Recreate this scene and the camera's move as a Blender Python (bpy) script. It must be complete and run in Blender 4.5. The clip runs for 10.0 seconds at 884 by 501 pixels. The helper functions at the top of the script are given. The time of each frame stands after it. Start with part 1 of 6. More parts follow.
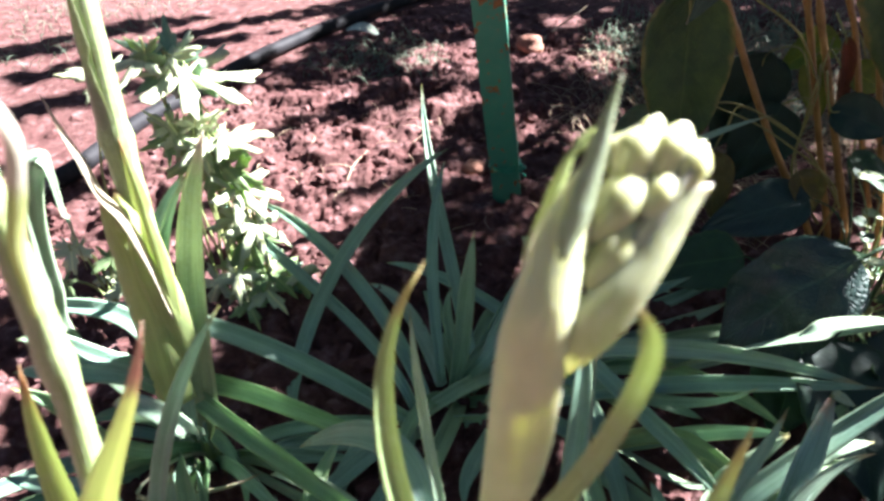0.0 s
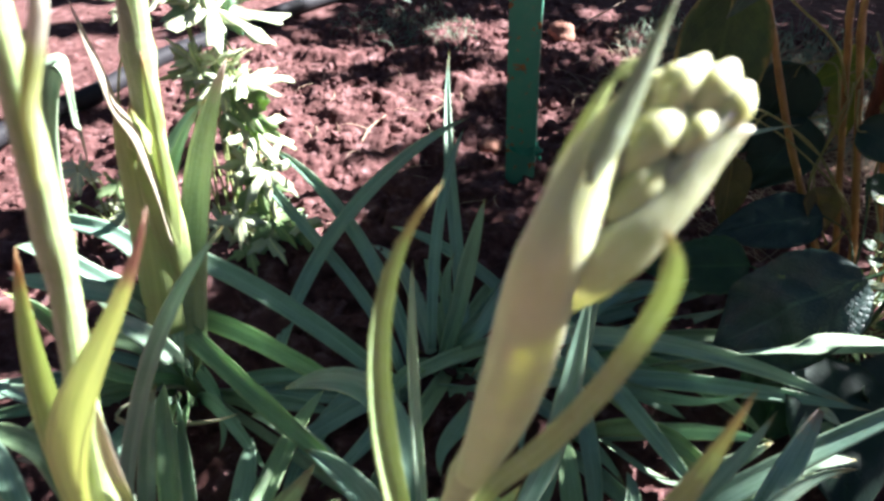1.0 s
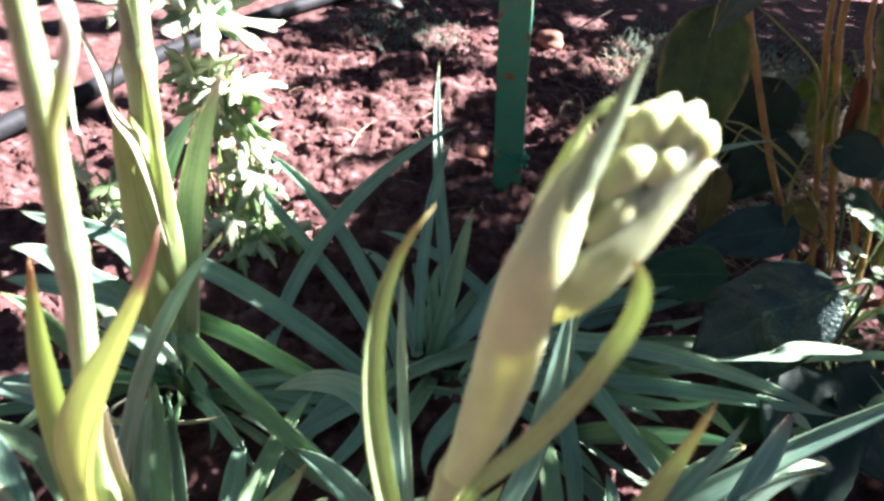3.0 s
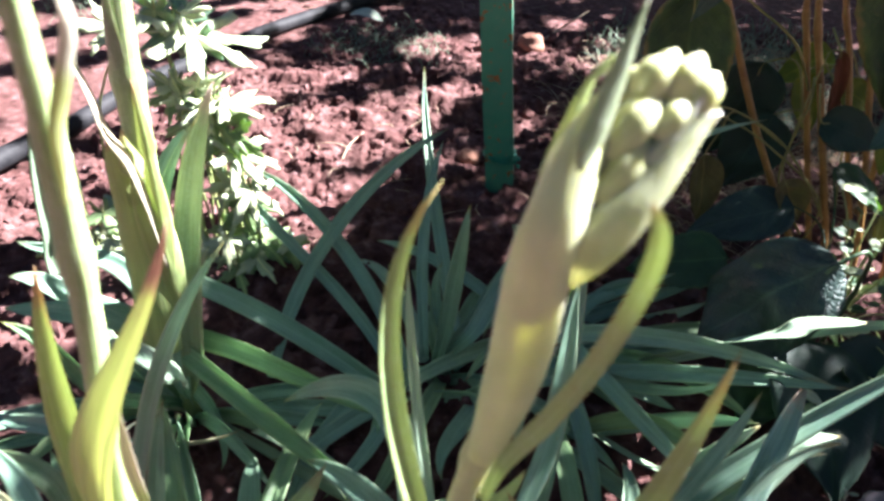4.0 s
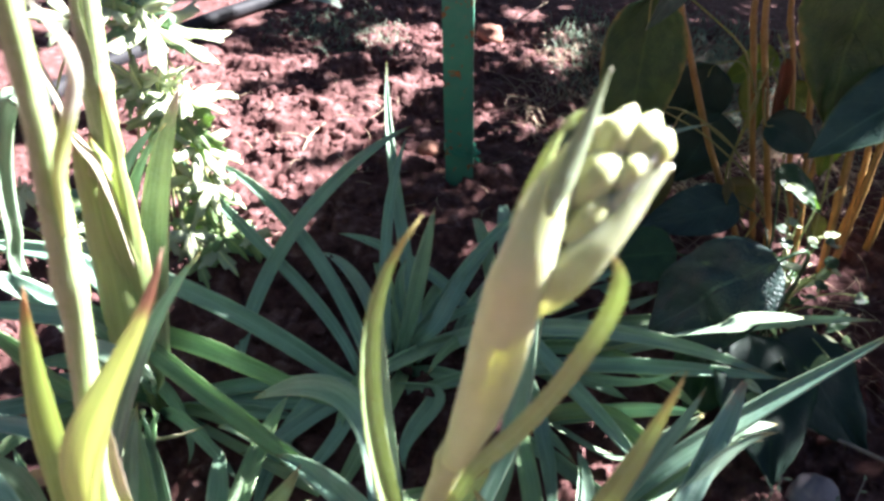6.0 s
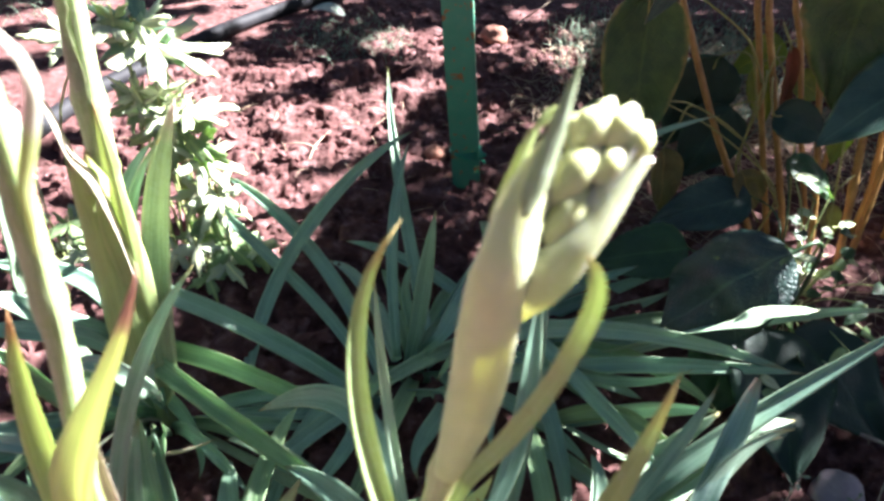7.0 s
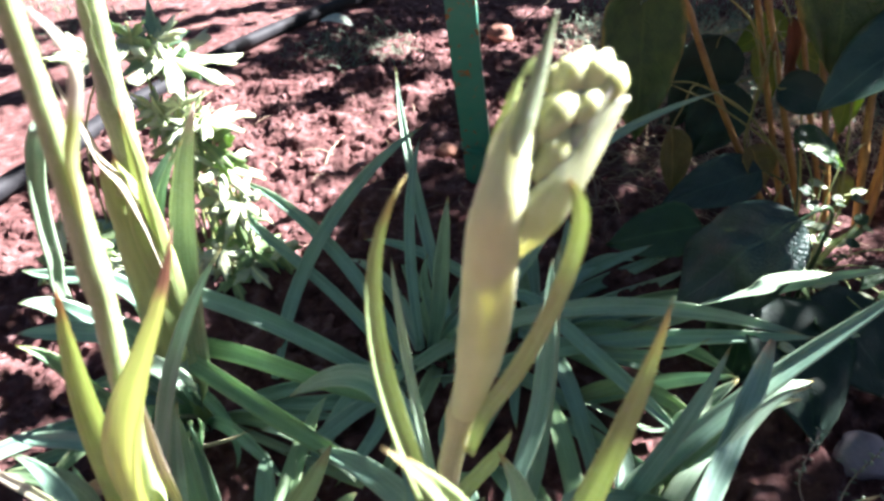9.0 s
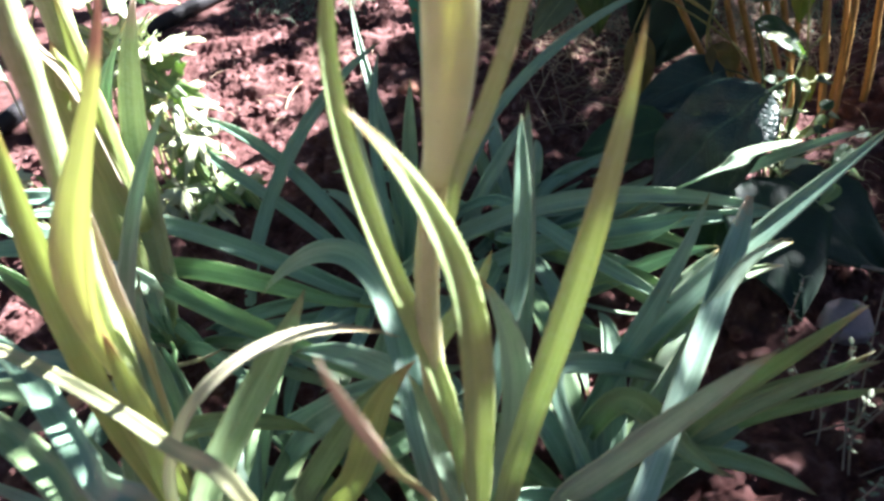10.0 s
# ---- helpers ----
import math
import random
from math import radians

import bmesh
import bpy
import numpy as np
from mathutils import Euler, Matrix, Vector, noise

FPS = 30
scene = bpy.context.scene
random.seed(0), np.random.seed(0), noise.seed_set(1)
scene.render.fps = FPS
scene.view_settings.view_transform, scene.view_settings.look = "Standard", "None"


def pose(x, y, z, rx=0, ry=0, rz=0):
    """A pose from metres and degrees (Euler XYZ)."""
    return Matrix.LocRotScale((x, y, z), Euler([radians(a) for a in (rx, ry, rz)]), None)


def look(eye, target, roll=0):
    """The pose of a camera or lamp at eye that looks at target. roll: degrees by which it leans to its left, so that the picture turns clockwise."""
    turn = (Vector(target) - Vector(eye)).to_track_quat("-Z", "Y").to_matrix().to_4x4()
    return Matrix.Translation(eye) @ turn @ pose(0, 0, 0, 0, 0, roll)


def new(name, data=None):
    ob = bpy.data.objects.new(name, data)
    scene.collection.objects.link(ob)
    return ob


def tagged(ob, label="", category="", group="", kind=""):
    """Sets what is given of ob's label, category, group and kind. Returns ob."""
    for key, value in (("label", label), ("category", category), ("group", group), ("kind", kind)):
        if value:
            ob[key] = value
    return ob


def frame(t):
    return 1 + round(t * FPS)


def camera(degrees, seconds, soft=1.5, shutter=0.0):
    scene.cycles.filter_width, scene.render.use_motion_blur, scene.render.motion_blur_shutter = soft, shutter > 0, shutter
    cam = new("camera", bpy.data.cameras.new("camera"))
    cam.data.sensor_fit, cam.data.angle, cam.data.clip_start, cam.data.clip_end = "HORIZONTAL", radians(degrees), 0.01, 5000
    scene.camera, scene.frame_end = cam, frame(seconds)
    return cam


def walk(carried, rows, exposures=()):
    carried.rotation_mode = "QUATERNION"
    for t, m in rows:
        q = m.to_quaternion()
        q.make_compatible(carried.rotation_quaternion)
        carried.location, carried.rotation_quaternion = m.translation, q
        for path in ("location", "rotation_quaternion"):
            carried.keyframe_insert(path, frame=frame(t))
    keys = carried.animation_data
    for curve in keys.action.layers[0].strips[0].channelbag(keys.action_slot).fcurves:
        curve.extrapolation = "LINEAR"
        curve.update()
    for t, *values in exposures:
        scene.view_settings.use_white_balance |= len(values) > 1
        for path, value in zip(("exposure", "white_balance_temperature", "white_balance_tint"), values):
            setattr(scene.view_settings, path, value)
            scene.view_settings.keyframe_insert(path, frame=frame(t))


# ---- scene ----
# camera and its walk
cam = camera(65.9, 10.0, 2.9)
cam.data.dof.use_dof, cam.data.dof.focus_distance, cam.data.dof.aperture_fstop = True, 0.7, 14.0
PATH = [
    (0, (0.079, -0.056, 0.472), (-0.099, 1.559, -0.694), -1.6),
    (0.2, (0.07, -0.053, 0.473), (-0.118, 1.554, -0.702), -1.5),
    (0.5, (0.09, -0.058, 0.464), (-0.102, 1.518, -0.753), 1.3),
    (0.7, (0.085, -0.053, 0.466), (-0.122, 1.521, -0.751), 2.1),
    (1, (0.077, -0.061, 0.458), (-0.1, 1.526, -0.747), 5.8),
    (1.2, (0.077, -0.061, 0.455), (-0.148, 1.514, -0.756), 2.8),
    (1.5, (0.076, -0.062, 0.454), (-0.109, 1.503, -0.778), 4.5),
    (1.7, (0.083, -0.062, 0.461), (-0.09, 1.515, -0.758), 4.7),
    (2, (0.082, -0.066, 0.474), (-0.053, 1.523, -0.732), 7.2),
    (2.5, (0.082, -0.071, 0.476), (-0.053, 1.52, -0.729), 7.0),
    (3, (0.076, -0.07, 0.469), (-0.062, 1.526, -0.729), 7.5),
    (3.2, (0.075, -0.071, 0.473), (-0.058, 1.536, -0.71), 7.8),
    (4.3, (0.073, -0.08, 0.458), (-0.044, 1.55, -0.694), 2.5),
    (4.5, (0.077, -0.083, 0.471), (0.008, 1.559, -0.669), 3.9),
    (5, (0.074, -0.081, 0.483), (0.044, 1.545, -0.681), 6.6),
    (5.5, (0.069, -0.081, 0.485), (0.066, 1.527, -0.705), 7.5),
    (5.7, (0.066, -0.081, 0.485), (0.079, 1.525, -0.707), 7.7),
    (6.8, (0.073, -0.081, 0.454), (0.02, 1.509, -0.759), 3.4),
    (7, (0.076, -0.076, 0.477), (0.033, 1.53, -0.715), 3.6),
    (7.2, (0.079, -0.056, 0.5), (-0.017, 1.536, -0.707), 0.5),
    (7.5, (0.087, -0.053, 0.509), (-0.027, 1.551, -0.681), -1.3),
    (7.7, (0.093, -0.065, 0.497), (-0.024, 1.544, -0.686), -3.1),
    (8, (0.092, -0.081, 0.47), (-0.039, 1.523, -0.717), -3.1),
    (8.5, (0.091, -0.095, 0.468), (-0.039, 1.52, -0.706), -2.7),
    (9, (0.082, -0.099, 0.474), (-0.025, 1.516, -0.702), -1.1),
    (9.2, (0.077, -0.1, 0.468), (-0.023, 1.51, -0.714), -1.1),
    (9.5, (0.066, -0.115, 0.442), (-0.003, 1.494, -0.745), -0.5),
    (9.8, (0.066, -0.124, 0.418), (0.03, 1.473, -0.787), -1.8),
    (10, (0.082, -0.129, 0.409), (0.05, 1.465, -0.798), -4.1),
]
walk(cam, [(t, look(eye, target, roll)) for t, eye, target, roll in PATH], [
    (0.0, 3.38, 6010, 11), (0.5, 2.94, 6010, 11), (1.0, 3.15, 6010, 11), (1.5, 3.22, 6010, 11), (2.0, 3.42, 6010, 11), (3.0, 3.53, 6010, 11), (4.5, 3.39, 6010, 11), (5.5, 3.56, 6010, 11),
    (7.0, 3.71, 6010, 11), (8.0, 3.57, 6010, 11), (9.0, 3.58, 6010, 11), (10.0, 3.58, 6010, 11)])

# daylight: a high sun to the right of the path and a little ahead, and a clear sky
SUN = Vector((0.64, 0.34, 0.69)).normalized()
world = bpy.data.worlds.new("sky")
scene.world = world
world.use_nodes = True
sky = world.node_tree.nodes.new("ShaderNodeTexSky")
sky.sky_type, sky.sun_disc = "NISHITA", False
sky.sun_elevation, sky.sun_rotation = math.asin(SUN.z), math.atan2(SUN.x, SUN.y)
world.node_tree.nodes["Background"].inputs["Strength"].default_value = 0.0080
world.node_tree.links.new(sky.outputs["Color"], world.node_tree.nodes["Background"].inputs["Color"])
sun = new("sun", bpy.data.lights.new("sun", "SUN"))
sun.data.energy, sun.data.angle, sun.data.color = 5.0, radians(0.6), (1.0, 0.955, 0.92)
sun.matrix_world = look(SUN * 30, (0, 0, 0))

# ---- materials ----
class Nodes:
    """A short hand for building one node material."""
    def __init__(self, name):
        self.mat = bpy.data.materials.new(name)
        self.mat.use_nodes = True
        self.tree = self.mat.node_tree
        self.bsdf = self.tree.nodes["Principled BSDF"]
        self.out = self.tree.nodes["Material Output"]

    def node(self, kind, **values):
        n = self.tree.nodes.new(kind)
        for key, value in values.items():
            n.inputs[key.replace("_", " ")].default_value = value
        return n

    def link(self, a, b):
        self.tree.links.new(a, b)

    def noise(self, scale, detail=4.0, where="Object", rough=0.6):
        n = self.node("ShaderNodeTexNoise", Scale=scale, Detail=detail, Roughness=rough)
        self.link(self.node("ShaderNodeTexCoord").outputs[where], n.inputs["Vector"])
        return n.outputs["Fac"]

    def ramp(self, fac, *stops):
        r = self.tree.nodes.new("ShaderNodeValToRGB")
        while len(r.color_ramp.elements) < len(stops):
            r.color_ramp.elements.new(0.5)
        for e, (at, colour) in zip(r.color_ramp.elements, stops):
            e.position, e.color = at, (*colour, 1)
        self.link(fac, r.inputs["Fac"])
        return r.outputs["Color"]

    def mix(self, fac, a, b, how="MIX"):
        m = self.tree.nodes.new("ShaderNodeMix")
        m.data_type, m.blend_type = "RGBA", how
        for socket, value in ((m.inputs[0], fac), (m.inputs[6], a), (m.inputs[7], b)):
            if isinstance(value, (int, float)):
                socket.default_value = value
            elif isinstance(value, tuple):
                socket.default_value = (*value, 1)
            else:
                self.link(value, socket)
        return m.outputs[2]

    def maths(self, op, a, b=0.0):
        m = self.tree.nodes.new("ShaderNodeMath")
        m.operation = op
        for socket, value in zip(m.inputs, (a, b)):
            if isinstance(value, (int, float)):
                socket.default_value = value
            else:
                self.link(value, socket)
        return m.outputs[0]

    def bump(self, height, strength, distance, under=None):
        b = self.node("ShaderNodeBump", Strength=strength, Distance=distance)
        self.link(height, b.inputs["Height"])
        if under is not None:
            self.link(under, b.inputs["Normal"])
        return b.outputs["Normal"]

    def done(self, colour, rough, normal=None, metal=0.0, specular=0.5):
        for key, value in (("Base Color", colour), ("Roughness", rough), ("Metallic", metal), ("Specular IOR Level", specular)):
            if isinstance(value, (int, float)):
                self.bsdf.inputs[key].default_value = value
            elif isinstance(value, tuple):
                self.bsdf.inputs[key].default_value = (*value, 1)
            else:
                self.link(value, self.bsdf.inputs[key])
        if normal is not None:
            self.link(normal, self.bsdf.inputs["Normal"])
        return self.mat

    def thin(self, colour, share):
        """Let part of the light through, as a leaf does."""
        t = self.node("ShaderNodeBsdfTranslucent")
        self.link(colour, t.inputs["Color"])
        m = self.node("ShaderNodeMixShader", Fac=share)
        self.link(self.bsdf.outputs[0], m.inputs[1])
        self.link(t.outputs[0], m.inputs[2])
        self.link(m.outputs[0], self.out.inputs["Surface"])


def strap_material(name, base, dark, tip, tip_from=0.93, rough=0.42, share=0.3, bloom=0.22, glow=(0.36, 0.52, 0.25)):
    """A fleshy strap leaf: fine lengthwise veins, a waxy bloom, blotches, and a withered tip."""
    n = Nodes(name)
    uv = n.tree.nodes.new("ShaderNodeSeparateXYZ")
    n.link(n.tree.nodes.new("ShaderNodeTexCoord").outputs["UV"], uv.inputs[0])
    u, v = uv.outputs[0], uv.outputs[1]
    ribs = n.maths("SINE", n.maths("MULTIPLY", u, 75.0))
    blotch = n.noise(45.0, 5.0)
    fine = n.noise(420.0, 3.0)
    colour = n.mix(n.ramp(blotch, (0.35, (0, 0, 0)), (0.7, (1, 1, 1))), dark, base)
    colour = n.mix(n.maths("MULTIPLY", n.maths("ADD", ribs, 1.0), 0.09), colour, (base[0] * 1.5, base[1] * 1.4, base[2] * 1.25))
    colour = n.mix(n.maths("MULTIPLY", n.ramp(fine, (0.45, (0, 0, 0)), (0.75, (1, 1, 1))), bloom), colour, (0.42, 0.52, 0.44))
    off = n.maths("ABSOLUTE", n.maths("SUBTRACT", u, 0.5))
    margin = n.ramp(off, (0.40, (0, 0, 0)), (0.48, (1, 1, 1)))
    colour = n.mix(n.maths("MULTIPLY", margin, 0.65), colour, (base[0] * 0.7 + 0.26, base[1] * 0.7 + 0.25, base[2] * 0.7 + 0.13))
    channel = n.ramp(off, (0.02, (1, 1, 1)), (0.10, (0, 0, 0)))
    colour = n.mix(n.maths("MULTIPLY", channel, 0.35), colour, (base[0] * 1.5 + 0.03, base[1] * 1.4 + 0.03, base[2] * 1.4 + 0.02))
    stretch = n.tree.nodes.new("ShaderNodeCombineXYZ")
    n.link(n.maths("ADD", n.maths("MULTIPLY", u, 7.0), n.maths("MULTIPLY", n.noise(3.0, 1.0), 9.0)), stretch.inputs[0])
    n.link(n.maths("MULTIPLY", v, 2.2), stretch.inputs[1])
    lengthwise = n.node("ShaderNodeTexNoise", Scale=1.6, Detail=5.0, Roughness=0.65)
    n.link(stretch.outputs[0], lengthwise.inputs["Vector"])
    colour = n.mix(n.maths("MULTIPLY", n.ramp(lengthwise.outputs["Fac"], (0.42, (0, 0, 0)), (0.66, (1, 1, 1))), 0.5), colour, (base[0] * 1.30 + 0.03, base[1] * 1.22 + 0.03, base[2] * 1.25 + 0.03))
    colour = n.mix(n.maths("MULTIPLY", n.ramp(lengthwise.outputs["Fac"], (0.30, (1, 1, 1)), (0.46, (0, 0, 0))), 0.5), colour, (dark[0] * 0.75, dark[1] * 0.78, dark[2] * 0.78))
    streak = n.noise(9.0, 3.0)
    colour = n.mix(n.maths("MULTIPLY", n.ramp(streak, (0.45, (0, 0, 0)), (0.7, (1, 1, 1))), 0.35), colour, (base[0] * 1.35 + 0.02, base[1] * 1.12, base[2] * 0.8))
    spots = n.ramp(n.noise(160.0, 2.0), (0.70, (0, 0, 0)), (0.76, (1, 1, 1)))
    colour = n.mix(n.maths("MULTIPLY", spots, 0.45), colour, (0.30, 0.27, 0.10))
    edge = n.maths("ADD", v, n.maths("MULTIPLY", n.maths("SUBTRACT", n.noise(120.0, 3.0), 0.5), 0.12))
    withered = n.ramp(edge, (tip_from - 0.05, (0, 0, 0)), (min(tip_from + 0.03, 1.0), (1, 1, 1)))
    colour = n.mix(withered, colour, tip)
    height = n.maths("ADD", n.maths("MULTIPLY", ribs, 0.5), n.maths("MULTIPLY", fine, 0.6))
    n.done(colour, n.maths("ADD", rough - 0.1, n.maths("MULTIPLY", blotch, 0.2)), n.bump(height, 0.35, 0.0004))
    n.thin(n.mix(withered, n.mix(0.5, colour, glow, "MIX"), tip), share)
    return n.mat


def broad_material(name, base, dark, rough=0.4, share=0.18, rim=(0.20, 0.17, 0.05), veins=0.5, gloss_level=0.4, pucker=0.4):
    """A broad net-veined leaf."""
    n = Nodes(name)
    uv = n.tree.nodes.new("ShaderNodeSeparateXYZ")
    n.link(n.tree.nodes.new("ShaderNodeTexCoord").outputs["UV"], uv.inputs[0])
    across = n.maths("ABSOLUTE", n.maths("SUBTRACT", uv.outputs[0], 0.5))
    lateral = n.maths("ABSOLUTE", n.maths("SINE", n.maths("MULTIPLY", n.maths("SUBTRACT", uv.outputs[1], n.maths("MULTIPLY", across, 0.55)), 25.0)))
    vein = n.ramp(lateral, (0.0, (1, 1, 1)), (0.16, (0, 0, 0)))
    rib = n.ramp(across, (0.008, (1, 1, 1)), (0.028, (0, 0, 0)))
    blotch = n.noise(38.0, 5.0)
    cells = n.tree.nodes.new("ShaderNodeTexVoronoi")
    cells.feature = "DISTANCE_TO_EDGE"
    cells.inputs["Scale"].default_value = 260.0
    n.link(n.tree.nodes.new("ShaderNodeTexCoord").outputs["Object"], cells.inputs["Vector"])
    colour = n.mix(n.ramp(blotch, (0.38, (0, 0, 0)), (0.62, (1, 1, 1))), dark, base)
    colour = n.mix(n.maths("MULTIPLY", n.ramp(n.noise(110.0, 4.0), (0.5, (0, 0, 0)), (0.72, (1, 1, 1))), 0.35), colour, (base[0] * 1.5, base[1] * 1.3, base[2] * 0.9))
    colour = n.mix(n.maths("MULTIPLY", vein, 0.35 * veins), colour, (base[0] * 2.4, base[1] * 2.0, base[2] * 1.8))
    colour = n.mix(n.maths("MULTIPLY", rib, 0.7 * veins), colour, (base[0] * 3.0, base[1] * 2.5, base[2] * 2.0))
    worn = n.ramp(n.maths("ADD", across, n.maths("MULTIPLY", n.noise(70.0, 4.0), 0.25)), (0.57, (0, 0, 0)), (0.64, (1, 1, 1)))
    colour = n.mix(n.maths("MULTIPLY", worn, 0.75), colour, rim)
    height = n.maths("SUBTRACT", n.maths("MULTIPLY", n.ramp(cells.outputs["Distance"], (0.0, (0, 0, 0)), (0.3, (1, 1, 1))), 0.6), n.maths("ADD", n.maths("MULTIPLY", vein, 0.8), rib))
    n.done(colour, n.maths("ADD", rough - 0.08, n.maths("MULTIPLY", blotch, 0.16)), n.bump(height, pucker, 0.0008 + 0.0025 * max(0.0, pucker - 0.4)), specular=gloss_level)
    n.thin(n.mix(0.4, colour, (0.35, 0.5, 0.05), "MIX"), share)
    return n.mat


def soil_material(name, lightness=1.0):
    n = Nodes(name)
    big, mid, fine = n.noise(7.0, 5.0), n.noise(55.0, 6.0), n.noise(420.0, 5.0, rough=0.7)
    a = n.ramp(mid, (0.3, (0.040 * lightness, 0.0140 * lightness, 0.0118 * lightness)), (0.55, (0.120 * lightness, 0.055 * lightness, 0.052 * lightness)), (0.78, (0.312 * lightness, 0.194 * lightness, 0.193 * lightness)))
    colour = n.mix(n.ramp(big, (0.4, (0, 0, 0)), (0.65, (1, 1, 1))), a, n.mix(0.35, a, (0.128, 0.069, 0.062)))
    grit = n.ramp(n.noise(900.0, 2.0), (0.66, (0, 0, 0)), (0.72, (1, 1, 1)))
    colour = n.mix(n.maths("MULTIPLY", grit, 0.5), colour, (0.34, 0.25, 0.235))
    bits = n.ramp(n.noise(260.0, 1.0), (0.74, (0, 0, 0)), (0.77, (1, 1, 1)))
    colour = n.mix(bits, colour, (0.05, 0.03, 0.022))
    normal = n.bump(n.noise(170.0, 6.0, rough=0.8), 0.9, 0.0035, n.bump(mid, 0.5, 0.003))
    normal = n.bump(fine, 0.9, 0.0018, normal)
    return n.done(colour, 0.95, normal, specular=0.15)


def flesh_material(name, base, dark, rough=0.5, depth=0.006, tip=(0.60, 0.58, 0.46), tip_from=2.0):
    """A thick juicy stalk, sheath or bud: fine lengthwise veins, freckles, light soaking a few millimetres in."""
    n = Nodes(name)
    uv = n.tree.nodes.new("ShaderNodeSeparateXYZ")
    n.link(n.tree.nodes.new("ShaderNodeTexCoord").outputs["UV"], uv.inputs[0])
    ribs = n.maths("SINE", n.maths("MULTIPLY", uv.outputs[0], 95.0))
    blotch, fine = n.noise(70.0, 4.0), n.noise(520.0, 3.0)
    colour = n.mix(n.ramp(blotch, (0.36, (0, 0, 0)), (0.66, (1, 1, 1))), dark, base)
    colour = n.mix(n.maths("MULTIPLY", n.maths("ADD", ribs, 1.0), 0.07), colour, tuple(min(1, c * 1.35) for c in base))
    colour = n.mix(n.maths("MULTIPLY", n.ramp(fine, (0.5, (0, 0, 0)), (0.75, (1, 1, 1))), 0.3), colour, (0.50, 0.55, 0.44))
    specks = n.ramp(n.noise(240.0, 1.0), (0.73, (0, 0, 0)), (0.78, (1, 1, 1)))
    colour = n.mix(n.maths("MULTIPLY", specks, 0.35), colour, (0.26, 0.22, 0.07))
    colour = n.mix(n.ramp(n.maths("ADD", uv.outputs[1], n.maths("MULTIPLY", n.maths("SUBTRACT", blotch, 0.5), 0.25)), (tip_from - 0.12, (0, 0, 0)), (tip_from + 0.04, (1, 1, 1))), colour, tip)
    n.done(colour, rough, n.bump(n.maths("ADD", n.maths("MULTIPLY", ribs, 0.4), fine), 0.3, 0.0004))
    n.bsdf.inputs["Subsurface Weight"].default_value = 1.0
    n.bsdf.inputs["Subsurface Radius"].default_value = (1.0, 0.97, 0.72)
    n.bsdf.inputs["Subsurface Scale"].default_value = depth
    return n.mat


def plain_material(name, a, b, scale, rough, bump=0.3, distance=0.001, metal=0.0, specular=0.5, share=0.0):
    n = Nodes(name)
    f = n.noise(scale, 5.0)
    g = n.noise(scale * 7, 4.0)
    colour = n.mix(n.ramp(f, (0.35, (0, 0, 0)), (0.68, (1, 1, 1))), a, b)
    colour = n.mix(n.maths("MULTIPLY", n.ramp(g, (0.5, (0, 0, 0)), (0.8, (1, 1, 1))), 0.25), colour, tuple(min(1, c * 1.6 + 0.02) for c in b))
    n.done(colour, n.maths("ADD", rough - 0.08, n.maths("MULTIPLY", g, 0.16)), n.bump(n.maths("ADD", f, g), bump, distance), metal, specular)
    if share:
        n.thin(colour, share)
    return n.mat


def painted_steel():
    n = Nodes("green_painted_steel")
    f, g = n.noise(26.0, 6.0), n.noise(150.0, 5.0)
    paint = n.mix(n.ramp(f, (0.3, (0, 0, 0)), (0.7, (1, 1, 1))), (0.042, 0.190, 0.125), (0.060, 0.235, 0.160))
    dust = n.mix(n.maths("MULTIPLY", n.ramp(g, (0.45, (0, 0, 0)), (0.8, (1, 1, 1))), 0.3), paint, (0.16, 0.2, 0.14))
    mask = n.ramp(n.maths("ADD", n.maths("MULTIPLY", n.noise(75.0, 3.0), 0.75), n.maths("MULTIPLY", n.noise(14.0, 2.0), 0.35)), (0.615, (0, 0, 0)), (0.65, (1, 1, 1)))
    rust = n.mix(n.ramp(g, (0.3, (0, 0, 0)), (0.7, (1, 1, 1))), (0.13, 0.045, 0.015), (0.30, 0.12, 0.035))
    colour = n.mix(mask, dust, rust)
    return n.done(colour, n.maths("ADD", 0.42, n.maths("MULTIPLY", mask, 0.4)), n.bump(n.maths("ADD", n.maths("MULTIPLY", mask, -0.6), n.maths("MULTIPLY", g, 0.3)), 0.5, 0.0008))


blue = strap_material("glaucous_leaf", (0.240, 0.405, 0.305), (0.145, 0.275, 0.195), (0.23, 0.20, 0.06), 0.985, glow=(0.34, 0.50, 0.33))
pale = strap_material("pale_waxy_leaf", (0.330, 0.470, 0.335), (0.220, 0.345, 0.240), (0.36, 0.30, 0.12), 0.97, 0.36, 0.3, 0.5, glow=(0.34, 0.50, 0.33))
dull = strap_material("dull_leaf", (0.255, 0.395, 0.205), (0.160, 0.270, 0.130), (0.26, 0.22, 0.12), 0.96, 0.5, 0.28)
green = strap_material("mid_green_leaf", (0.245, 0.400, 0.165), (0.155, 0.280, 0.105), (0.40, 0.34, 0.20), 0.95, 0.45, 0.32)
lush = strap_material("lush_green_leaf", (0.240, 0.410, 0.225), (0.150, 0.285, 0.145), (0.30, 0.30, 0.08), 0.98, 0.34, 0.3, 0.25)
dusty = strap_material("dusty_leaf", (0.30, 0.37, 0.20), (0.22, 0.29, 0.145), (0.52, 0.38, 0.32), 0.94, 0.5, 0.14, 0.45, (0.40, 0.50, 0.25))
